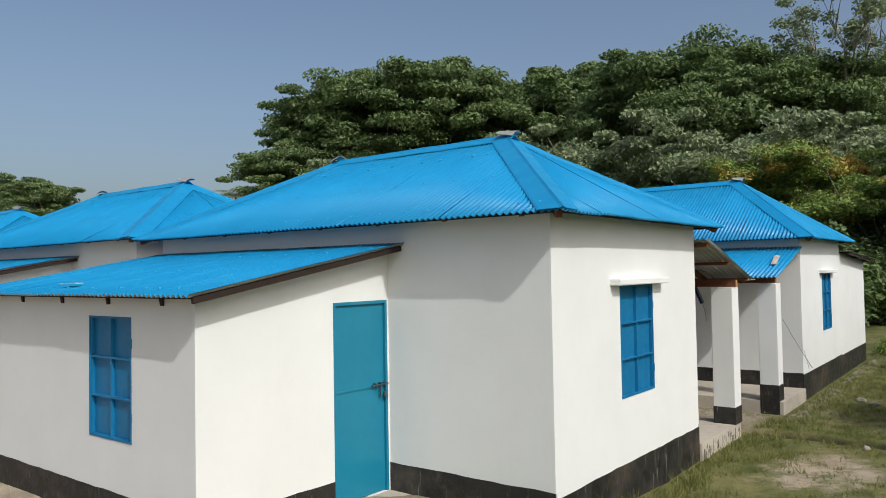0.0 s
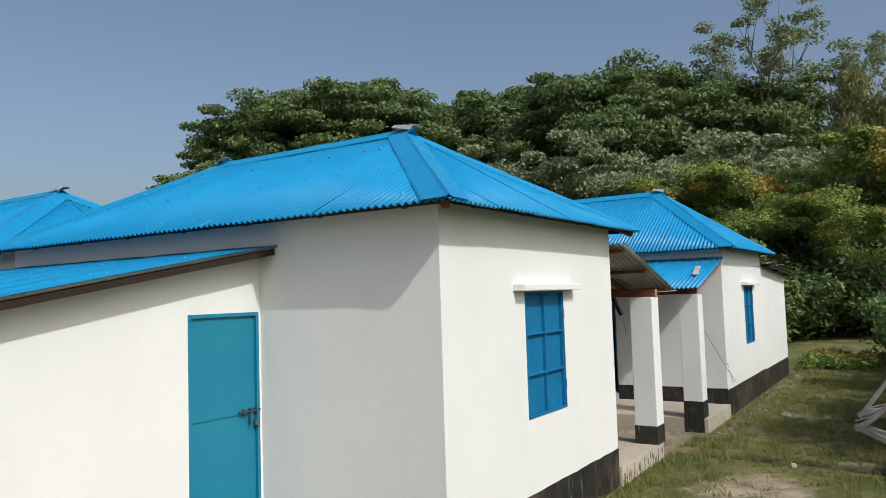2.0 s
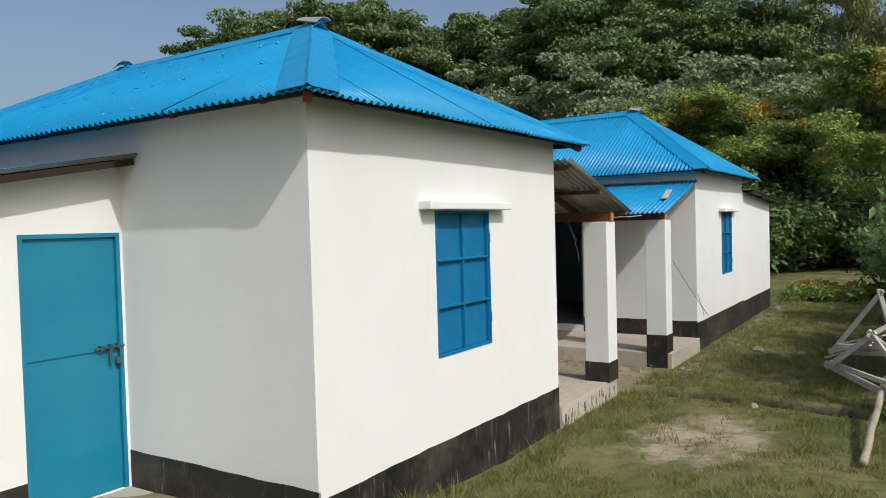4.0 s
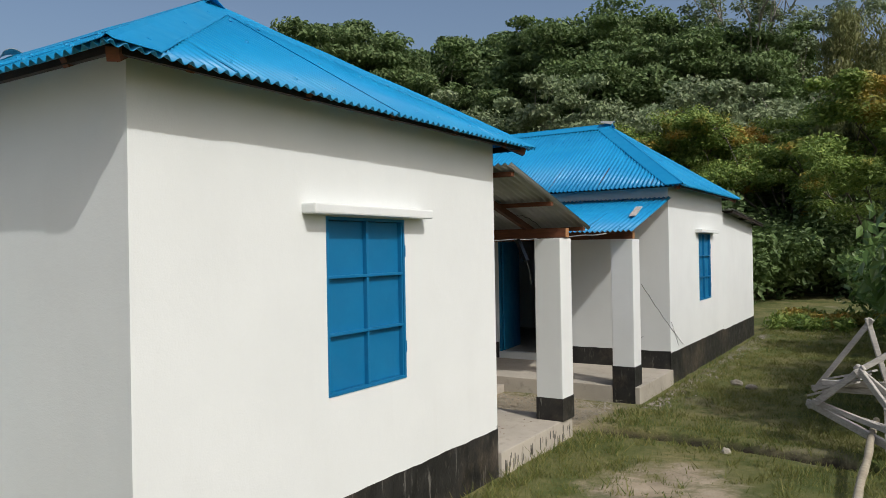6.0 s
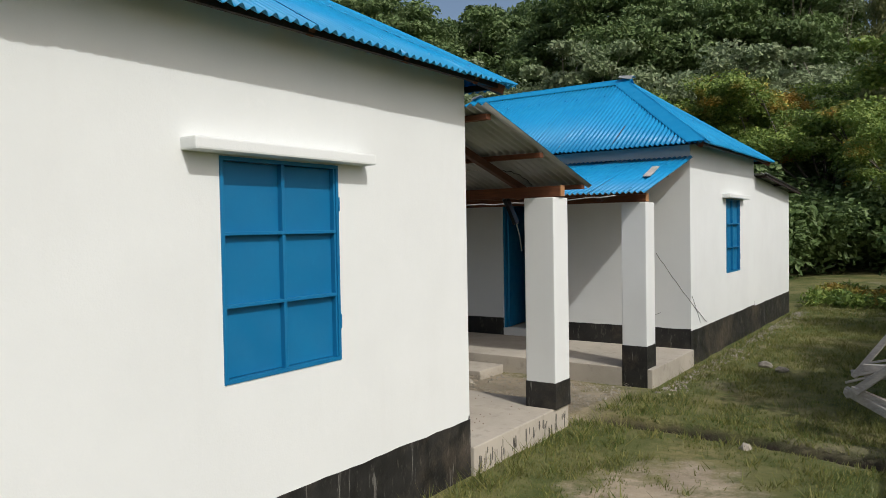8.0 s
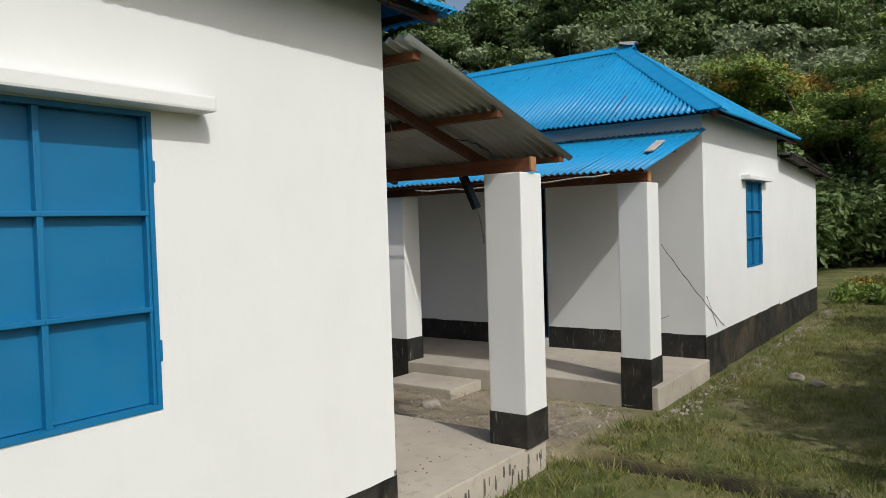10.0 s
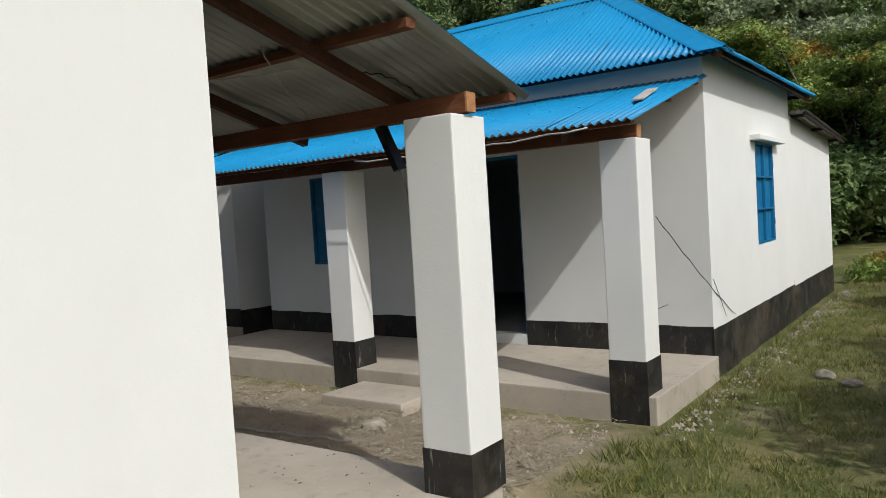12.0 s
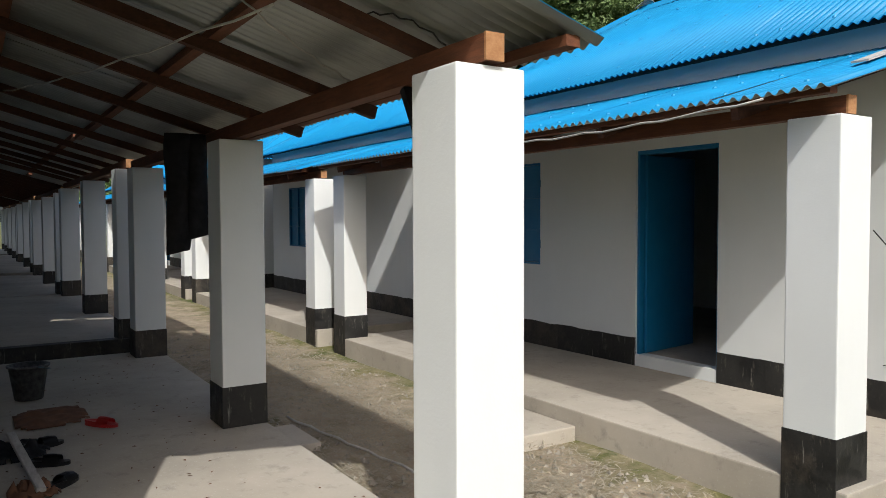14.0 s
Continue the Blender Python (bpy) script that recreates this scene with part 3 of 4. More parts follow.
def steel_door(root, axis, plane, out, a0, a1, z0, z1, mat, latch=True):
    """A flat sheet-steel door with frame, two panels and a sliding latch."""
    def bx(bm, u0, u1, d0, d1, w0, w1, bev=0.003):
        d = sorted((plane + out * d0, plane + out * d1))
        box(bm, d[0], d[1], u0, u1, w0, w1, bev) if axis == "y" else box(bm, u0, u1, d[0], d[1], w0, w1, bev)
    bm = bmesh.new()
    bx(bm, a0, a0 + 0.035, -0.08, 0.008, z0, z1), bx(bm, a1 - 0.035, a1, -0.08, 0.008, z0, z1), bx(bm, a0 + 0.035, a1 - 0.035, -0.08, 0.008, z1 - 0.035, z1)
    door = part("door", bm, mat, root, "closed teal sheet-steel door with a sliding latch")
    split = z0 + (z1 - z0) * 0.555
    for lo, hi in ((z0 + 0.01, split - 0.003), (split + 0.003, z1 - 0.037)):
        bm = bmesh.new()
        bx(bm, a0 + 0.037, a1 - 0.037, -0.05, -0.02, lo, hi)
        part("door_panel", bm, mat, door)
    bm = bmesh.new()
    bx(bm, a0 + 0.04, a1 - 0.04, -0.02, -0.008, split - 0.012, split + 0.012)
    part("door_rail", bm, mat, door)
    if latch:
        bm = bmesh.new()
        zc = split + 0.01
        bx(bm, a1 - 0.26, a1 - 0.0, 0.004, 0.022, zc - 0.009, zc + 0.009)
        for u in (a1 - 0.2, a1 - 0.12, a1 - 0.05):
            bx(bm, u - 0.012, u + 0.012, -0.02, 0.028, zc - 0.022, zc + 0.022)
        bx(bm, a1 - 0.14, a1 - 0.12, 0.012, 0.028, zc - 0.13, zc)
        part("latch", bm, STEEL, door, "sliding steel latch")
        bm = bmesh.new()
        bx(bm, a1 - 0.085, a1 - 0.03, 0.01, 0.04, zc - 0.14, zc - 0.085, 0.008)
        part("padlock", bm, STEEL, door, "small padlock")
    return door


def house(xe, front, back, split, base, lean_depth, lean_inset, slab_z, zr, colw, face):
    """One dwelling. front, back: y of its porch wall and its rear wall; lean_inset: how far the rear room stands back from the end wall."""
    d = 1 if front > back else -1
    xw = xe - LONG
    y0, y1 = min(front, back), max(front, back)
    root = new("house", None)
    root.empty_display_size = 0.3
    south_is_back = d > 0
    top = 3.30
    win_a = back + d * 1.53 if d > 0 else front + 2.0
    win = (min(7.81, 8.75) - 6.28 + back, 8.745 - 6.28 + back) if d > 0 else (front + 2.05, front + 3.0)
    # end walls
    bm = bmesh.new()
    wall_along(bm, "y", xe - TH, xe, y0, y1, base, top, [(win[0], win[1], 1.205, 2.465)])
    part("wall", bm, WALL, root)
    part("wall", boxed(xw, xw + TH, y0, y1, base, top), WALL, root)
    # porch wall with its door and window
    door = (xe - 3.17, xe - 2.16, 0.33, 2.46)
    fwin = (xe - 5.63, xe - 4.70, 1.20, 2.44)
    c0, c1 = (front - TH, front) if d > 0 else (front, front + TH)
    bm = bmesh.new()
    wall_along(bm, "x", c0, c1, xw + TH, xe - TH, base, top, [door, fwin])
    part("wall", bm, WALL, root)
    c0, c1 = (back, back + TH) if d > 0 else (back - TH, back)
    part("wall", boxed(xw + TH, xe - TH, c0, c1, base, top), WALL, root)
    part("room_floor", boxed(xw + TH, xe - TH, y0 + TH, y1 - TH, base, 0.33), CEMENT, root)
    hip_roof(root, xe, y0, y1, 3.20, zr, split=split)
    # shutters and the open door
    window(root, "y", xe, 1, win[0], win[1], 1.205, 2.465)
    sunshade(root, "y", xe, 1, win[0] - 0.24, win[1] + 0.25, 2.475, 2.545, 0.125)
    window(root, "x", front, d, *fwin)
    bm = bmesh.new()
    for u in (door[0], door[1] - 0.03):
        box(bm, u, u + 0.03, min(front - d * 0.12, front - d * 0.03), max(front - d * 0.12, front - d * 0.03), door[2], door[3])
    box(bm, door[0] + 0.03, door[1] - 0.03, min(front - d * 0.12, front - d * 0.03), max(front - d * 0.12, front - d * 0.03), door[3] - 0.04, door[3])
    dd = part("door", bm, SHUTTER, root, "blue steel door standing open inward")
    bm = boxed(0.0, 0.03, 0.0, 0.92, door[2] + 0.01, door[3] - 0.045, bevel=0.004)
    m = Matrix.Translation((door[0] + 0.045, front - d * 0.09, 0)) @ Matrix.Rotation(radians(8 if d < 0 else 172), 4, "Z")
    bmesh.ops.transform(bm, matrix=m, verts=bm.verts)
    part("door_panel", bm, SHUTTER, dd)
    # plinth bands
    band(root, "y", xe, 1, y0 - 0.004, y1 + 0.004, base, 0.475)
    for a0, a1 in ((xw, door[0]), (door[1], xe)):
        band(root, "x", front, d, a0, a1, base, 0.50)
    band(root, "x", back, -d, xw, xe, base, 0.54)
    # porch
    py = front + d * 1.80
    part("porch_floor", boxed(xw - 0.05, xe + 0.04, min(front, py), max(front, py), -0.25, slab_z, bevel=0.012), CEMENT, root, "bare cement porch floor")
    eave_y = front + d * 2.08
    lean_roof(root, xw - (0.46 if d > 0 else 0.20), xe + (0.20 if d > 0 else 0.05), eave_y, 2.455, front, 3.04, BLUE, front, split, beam_y=front + d * 1.63, beam_z=2.40)
    for k, cx in enumerate(xe + f - colw for f in face):
        cy = front + d * 1.47 if d > 0 else front - 1.80
        column(root, cx, cy, slab_z if d > 0 else -0.2, 0.54 if d > 0 and k else 0.50, 2.335, colw)
    # rear lean-to
    lx = xe - lean_inset
    far = back - d * lean_depth
    lo, hi = min(back, far), max(back, far)
    ztop, zlow = (2.93, 2.47) if d > 0 else (2.95, 2.74)
    ldoor = (hi - 0.85, hi - 0.03, 0.24, 2.355)
    bm = bmesh.new()
    def slope_wall(bm, x0, x1, a0, a1, zb, za, zb2):
        vs = [bm.verts.new(p) for p in ((x0, a0, zb), (x1, a0, zb), (x1, a1, zb), (x0, a1, zb), (x0, a0, za), (x1, a0, za), (x1, a1, zb2), (x0, a1, zb2))]
        for f in ((3, 2, 1, 0), (4, 5, 6, 7), (0, 1, 5, 4), (1, 2, 6, 5), (2, 3, 7, 6), (3, 0, 4, 7)):
            bm.faces.new([vs[i] for i in f])
    def ztop_at(y):
        return zlow + (ztop - zlow) * (y - far) / (back - far)
    if d > 0:
        slope_wall(bm, lx - TH, lx, lo, ldoor[0], base, ztop_at(lo), ztop_at(ldoor[0]))
        slope_wall(bm, lx - TH, lx, ldoor[0], ldoor[1], ldoor[3], ztop_at(ldoor[0]), ztop_at(ldoor[1]))
        slope_wall(bm, lx - TH, lx, ldoor[0], ldoor[1], base, ldoor[2], ldoor[2])
        slope_wall(bm, lx - TH, lx, ldoor[1], hi, base, ztop_at(ldoor[1]), ztop_at(hi))
    else:
        slope_wall(bm, lx - TH, lx, lo, hi, base, ztop_at(lo), ztop_at(hi))
    part("wall", bm, WALL, root)
    bm = bmesh.new()
    slope_wall(bm, xw, xw + TH, lo, hi, base, ztop_at(lo), ztop_at(hi))
    part("wall", bm, WALL, root)
    lwin = (lx - 1.83, lx - 1.03, 1.08, 2.28)
    c0, c1 = (far, far + TH) if d > 0 else (far - TH, far)
    bm = bmesh.new()
    wall_along(bm, "x", c0, c1, xw + TH, lx - TH, base, zlow, [lwin])
    part("wall", bm, WALL, root)
    window(root, "x", far, -d, *lwin)
    band(root, "y", lx, 1, lo - 0.004, ldoor[0] if d > 0 else hi, base, 0.52 if d > 0 else 0.45)
    band(root, "x", far, -d, xw, lx, base, 0.58)
    if d > 0:
        steel_door(root, "y", lx, 1, *ldoor, TEAL)
        part("door_step", boxed(lx, lx + 0.30, ldoor[0] - 0.05, ldoor[1] + 0.02, base, 0.235, bevel=0.01), CEMENT, root)
    lean_roof(root, xw - 0.15, lx + 0.26, far - d * 0.22, zlow + 0.03, back, ztop + 0.05, BLUE if d > 0 else ZINC, back, split, name="lean_to_roof", timber=SHADE_TIMBER)
    return root


XE_A, XE_B, PITCH = -3.50, -3.39, 7.40
white_a = house(XE_A, 10.27, 6.28, True, -0.3, 2.48, 2.10, 0.24, 4.40, 0.325, (0.06, -2.97, -6.26))
tagged(white_a, "white plastered row house with a blue hipped tin roof, freshly painted", "house", "row of white houses")
white_b = house(XE_B, 16.10, 20.25, True, -0.4, 3.60, 0.0, 0.21, 4.66, 0.325, (-0.03, -3.26, -6.46))
tagged(white_b, "white plastered house with blue tin roof facing the yard", "house", "row of white houses")
for k in range(1, 6):
    copy_thing(white_a, pose(-PITCH * k, 0, 0.05 if k == 1 else 0.03 * (k % 2)))
for k in range(1, 5):
    copy_thing(white_b, pose(-PITCH * k, 0, 0.0))


# ---- trees ----
rng = np.random.default_rng(5)


def leaf_cloud(centres, radii, per, size, flat=0.55, up=0.6, droop=0.0, lanky=1.6):
    """Small folded leaves strewn through clumps. Returns vertices and faces."""
    c = np.repeat(np.array(centres), per, axis=0)
    r = np.repeat(np.array(radii), per)
    n = len(c)
    v = rng.normal(size=(n, 3))
    v /= np.linalg.norm(v, axis=1)[:, None]
    v *= (rng.random(n) ** 0.45)[:, None]
    v[:, 2] *= flat
    p = c + v * r[:, None]
    nrm = rng.normal(size=(n, 3)) * (1 - up) + np.array([0, 0, up]) + v * 0.5
    nrm /= np.linalg.norm(nrm, axis=1)[:, None]
    a = np.cross(nrm, rng.normal(size=(n, 3)))
    a /= np.linalg.norm(a, axis=1)[:, None]
    a[:, 2] -= droop
    b = np.cross(nrm, a)
    s = size * (0.6 + 0.8 * rng.random(n))[:, None]
    tip, tail = p + a * s * lanky / 2, p - a * s * lanky / 2
    l, rr = p + b * s * 0.42 + nrm * s * 0.12, p - b * s * 0.42 + nrm * s * 0.12
    verts = np.stack([tail, l, tip, rr], 1).reshape(-1, 3)
    faces = np.arange(4 * n).reshape(-1, 4)
    return verts, faces


def limbs(h, spread, fork, count, lean=0.0, r0=0.28, sub=4, rise=0.6, low=False):
    """Trunk, limbs and twigs as one mesh; also the places where clumps of leaves hang."""
    bm = bmesh.new()
    tips = []

    def under(t):
        """Keeps a limb's end inside a domed crown."""
        if low:
            t.z = min(t.z, h * (0.60 + 0.28 * math.sqrt(max(0.0, 1 - (t.x * t.x + t.y * t.y) / (1.5 * spread * spread)))))
        return t
    top = Vector((lean, 0, h * fork))
    tube([(0, 0, -0.3), (lean * 0.3, 0.1, h * fork * 0.5), top], [r0, r0 * 0.8, r0 * 0.62], 8, bm)
    for k in range(count):
        a = math.tau * (k + rng.random() * 0.7) / count
        reach = spread * (0.55 + 0.45 * rng.random())
        end = under(Vector((top.x + math.cos(a) * reach, top.y + math.sin(a) * reach, h * (rise + (0.92 - rise) * rng.random()))))
        mid = top.lerp(end, 0.5) + Vector((rng.normal() * 0.4, rng.normal() * 0.4, (0.05 if low else 0.12) * h * rng.random()))
        tube([top, mid, end], [r0 * 0.45, r0 * 0.26, r0 * 0.1], 6, bm)
        tips.append(end)
        for j in range(sub):
            f = 0.45 + 0.5 * rng.random()
            o = mid.lerp(end, f) if rng.random() > 0.3 else top.lerp(mid, 0.5 + 0.5 * f)
            b = a + rng.normal() * 0.9
            e = under(o + Vector((math.cos(b) * spread * 0.36, math.sin(b) * spread * 0.36, h * (0.04 + 0.12 * rng.random()))))
            tube([o, o.lerp(e, 0.5) + Vector((0, 0, 0.15)), e], [r0 * 0.16, r0 * 0.1, r0 * 0.04], 5, bm)
            tips.append(e)
    return bm, tips


def tree(name, h, spread, fork, count, leaf, bark, clump, per, size, label, category="tree", flat=0.5, sub=4, rise=0.6, r0=0.28, droop=0.0, up=0.6, lanky=1.6, extra=0, dome=0):
    root = new(name, None)
    bm, tips = limbs(h, spread, fork, count, 0.0, r0, sub, rise, bool(dome))
    part("trunk", bm, bark, root, smooth=True)
    cs = [tuple(t) for t in tips]
    for _ in range(extra):
        t = tips[int(rng.integers(len(tips)))]
        cs.append((t.x + rng.normal() * clump * 0.9, t.y + rng.normal() * clump * 0.9, t.z + rng.normal() * clump * 0.35))
    for _ in range(dome):
        r, a = math.sqrt(rng.random()), rng.random() * math.tau
        cs.append((math.cos(a) * r * spread * 1.1, math.sin(a) * r * spread * 1.1, h * (0.60 + 0.29 * math.sqrt(1 - r * r) - 0.13 * rng.random())))
    rs = [clump * (0.6 + 0.7 * rng.random()) for _ in cs]
    v, f = leaf_cloud(cs, rs, per, size, flat, up, droop, lanky)
    raw("crown", v, f, [leaf], root)
    tagged(root, label, category, name.replace("_", " ") + " group")
    return root


EYE0, FWD, RIGHT = Vector((0.03, 0.0)), Vector((-0.61, 0.7926)), Vector((0.7926, 0.61))


def spot(side, far):
    p = EYE0 + FWD * far + RIGHT * (side * far)
    return p.x, p.y


def grove(proto, places, base_h, first=True):
    """Sets a tree and its copies about: side, distance, height, turn."""
    for k, (side, far, h, turn) in enumerate(places):
        x, y = spot(side, far)
        s = h / base_h
        if k == 0:
            proto.scale = (s, s, s)
            proto.location, proto.rotation_euler = (x, y, -0.1), (0, 0, turn)
            keep = proto
        else:
            ob = copy_thing(proto, pose(0, 0, 0))
            ob.matrix_basis = Matrix.LocRotScale((x, y, -0.1), Euler((0, 0, turn)), (s, s, s))


rain = tree("rain_tree", 20, 7.6, 0.42, 9, LEAF_RAIN, BARK, 1.45, 300, 0.20, "tall dark-green rain tree with a broad layered crown", flat=0.30, sub=6, rise=0.60, extra=60, dome=150, up=0.5)
grove(rain, [(-0.175, 72, 17.2, 0.3), (-0.105, 76, 24.0, 3.3), (-0.03, 74, 26.0, 1.2), (0.045, 84, 26.2, 5.0), (0.165, 84, 28.6, 2.6), (-0.605, 85, 16.8, 4.0), (-0.555, 92, 14.0, 2.0)], 20)
rain_b = tree("rain_tree", 20, 8.2, 0.40, 10, LEAF_RAIN, BARK, 1.55, 300, 0.20, "spreading dark rain tree with pale limbs showing", flat=0.32, sub=6, rise=0.52, extra=60, dome=150, up=0.5)
grove(rain_b, [(0.34, 66, 24.6, 0.5), (0.46, 62, 22.4, 2.2), (0.10, 90, 24.5, 3.9), (0.62, 72, 20.5, 5.2), (-0.50, 110, 13.5, 1.0), (0.25, 76, 21.5, 0.0), (0.79, 62, 21, 1.7), (0.97, 60, 20, 4.4)], 20)
grey = tree("grey_green_tree", 13, 5.2, 0.35, 8, LEAF_GREY, PALEBARK, 1.15, 330, 0.17, "dusty grey-green tree in the wood behind", flat=0.42, sub=5, rise=0.42, extra=30, up=0.5)
grove(grey, [(0.12, 55, 14.0, 0.0), (0.20, 58, 15.5, 1.1), (0.285, 53, 15.0, 2.0), (0.37, 50, 14.2, 3.1), (0.45, 52, 15.5, 4.2), (0.54, 50, 14.5, 5.0), (0.63, 50, 14.5, 0.8), (-0.11, 62, 13.5, 2.0), (0.0, 60, 13.5, 3.0), (0.06, 64, 15.0, 5.5)], 13)
tall = tree("tall_sparse_tree", 24, 4.8, 0.55, 9, LEAF_GREY, PALEBARK, 0.85, 100, 0.18, "tall pale-barked tree with a thin airy crown", flat=0.6, sub=6, rise=0.62, r0=0.26, extra=10)
grove(tall, [(0.55, 56, 24.5, 0.0), (0.655, 58, 23, 2.0)], 24)
yellow = tree("yellow_green_tree", 8, 3.7, 0.30, 8, LEAF_YEL, BARK, 0.75, 330, 0.10, "yellow-green feathery tree turning orange in places", flat=0.42, sub=6, rise=0.45, r0=0.15, extra=34)
grove(yellow, [(0.60, 36, 9.2, 0.0), (0.53, 40, 9.0, 1.0), (0.45, 43, 8.8, 2.4), (0.36, 46, 8.4, 3.3), (0.28, 48, 8.2, 4.4), (0.20, 50, 7.5, 0.7), (0.68, 36, 9.4, 5.2), (0.72, 31, 6.2, 2.2)], 8)
feather = tree("feathery_tree", 12, 1.5, 0.35, 10, LEAF_FEATHER, BARK, 0.5, 480, 0.048, "slender feathery brownish-green tree", flat=1.5, sub=6, rise=0.4, r0=0.10, droop=0.9, up=0.1, lanky=2.8, extra=45)
grove(feather, [(0.715, 36, 13.2, 0.0)], 12)
under = tree("undergrowth_shrub", 3.2, 2.3, 0.22, 9, LEAF_RAIN, BARK, 0.95, 240, 0.16, "dense dark shrub in the shade of the wood", "shrub", flat=0.8, sub=5, rise=0.3, r0=0.06, extra=24)
grove(under, [(0.52 + 0.055 * k, 33 + (k * 7 % 5), 3.2 + 0.5 * (k % 3), k * 1.3) for k in range(9)] + [(0.60 + 0.06 * k, 40, 5.0, k * 0.9) for k in range(7)] + [(-0.9 + 0.13 * k, 95, 6.5 + k % 3, k * 1.1) for k in range(9)] + [(0.02 + 0.07 * k, 52, 5.0, k * 0.8) for k in range(8)], 3.2)


def palm():
    root = new("palm_tree", None)
    bm = tube([(0, 0, -0.3), (0.2, 0, 5), (0.1, 0, 10)], [0.22, 0.17, 0.14], 8)
    part("trunk", bm, BARK, root, smooth=True)
    bm = bmesh.new()
    for k in range(22):
        a, lift = k * 2.4, 0.2 + 0.9 * rng.random()
        prev = None
        for i in range(13):
            f = i / 12
            o = Vector((math.cos(a) * 3.0 * f + 0.1, math.sin(a) * 3.0 * f, 10 + lift * 2.4 * f - 2.6 * f * f))
            if prev is not None:
                side = Vector((-math.sin(a), math.cos(a), 0))
                w = 0.55 * math.sin(math.pi * min(1, 0.12 + f * 0.88))
                for sgn in (-1, 1):
                    for sub in (0, 0.5):
                        q = prev.lerp(o, sub)
                        e = q + side * sgn * w + Vector((math.cos(a) * 0.22, math.sin(a) * 0.22, -w * 0.5))
                        vs = [bm.verts.new(p) for p in (q, q.lerp(o, 0.35), e)]
                        bm.faces.new(vs)
            prev = o
    part("crown", bm, LEAF_GREY, root)
    return tagged(root, "pale green palm behind the rooftops", "palm")


grove(palm(), [(-0.285, 70, 12.4, 0.0)], 12)


# ---- broad-leaved bush beside the path ----
def bush(x, y, h, spread, turn, seed):
    root = new("broad_leaf_bush", None)
    bm, tips = limbs(h, spread, 0.22, 9, 0.0, 0.05, 5, 0.45)
    part("stem", bm, BARK, root, smooth=True)
    cs = [tuple(t) for t in tips] + [(rng.normal() * spread * 0.5, rng.normal() * spread * 0.5, h * (0.25 + 0.6 * rng.random())) for _ in range(40)]
    v, f = leaf_cloud(cs, [0.42 + 0.25 * rng.random() for _ in cs], 85, 0.115, 0.8, 0.45, 0.35, 1.8)
    raw("foliage", v, f, [LEAF_BUSH], root)
    root.location, root.rotation_euler = (x, y, 0), (0, 0, turn)
    return tagged(root, "leafy green bush with broad glossy leaves", "bush", "bushes by the path")


first_bush = bush(1.35, 14.6, 2.6, 1.35, 0.0, 1)
for x, y, s, turn in ((3.1, 13.7, 1.0, 2.0), (1.2, 17.4, 1.0, 4.0), (2.9, 16.0, 1.25, 1.0), (0.6, 21.5, 0.95, 3.0), (-0.2, 27.5, 0.8, 0.6), (2.2, 24.5, 1.2, 5.0)):
    ob = copy_thing(first_bush, pose(x, y, 0))
    ob.matrix_basis = Matrix.LocRotScale((x, y, 0), Euler((0, 0, turn)), (s, s, s))


# ---- white building beyond the trees ----
def far_building():
    root = new("concrete_building", None)
    x0, x1, cy, top = 1.0, 13.0, 55.0, 9.2
    holes = [(2.5, 3.75, 5.8, 7.35), (7.0, 8.3, 5.8, 7.35), (2.5, 3.75, 1.5, 3.0)]
    bm = bmesh.new()
    wall_along(bm, "x", cy, cy + 0.25, x0, x1, -0.3, top, holes)
    part("wall", bm, WALL, root)
    part("wall", boxed(x0, x0 + 0.25, cy + 0.25, cy + 8, -0.3, top), WALL, root)
    part("wall", boxed(x0 + 0.25, x1, cy + 7.75, cy + 8, -0.3, top), WALL, root)
    part("roof", boxed(x0 - 0.4, x1 + 0.4, cy - 0.4, cy + 8.2, top, top + 0.22), CEMENT, root)
    for a, b, c, d in holes:
        part("window", boxed(a, b, cy + 0.1, cy + 0.14, c, d), DARK, root, "dark window opening")
    tagged(root, "white two-storey concrete building behind the trees", "building")


far_building()


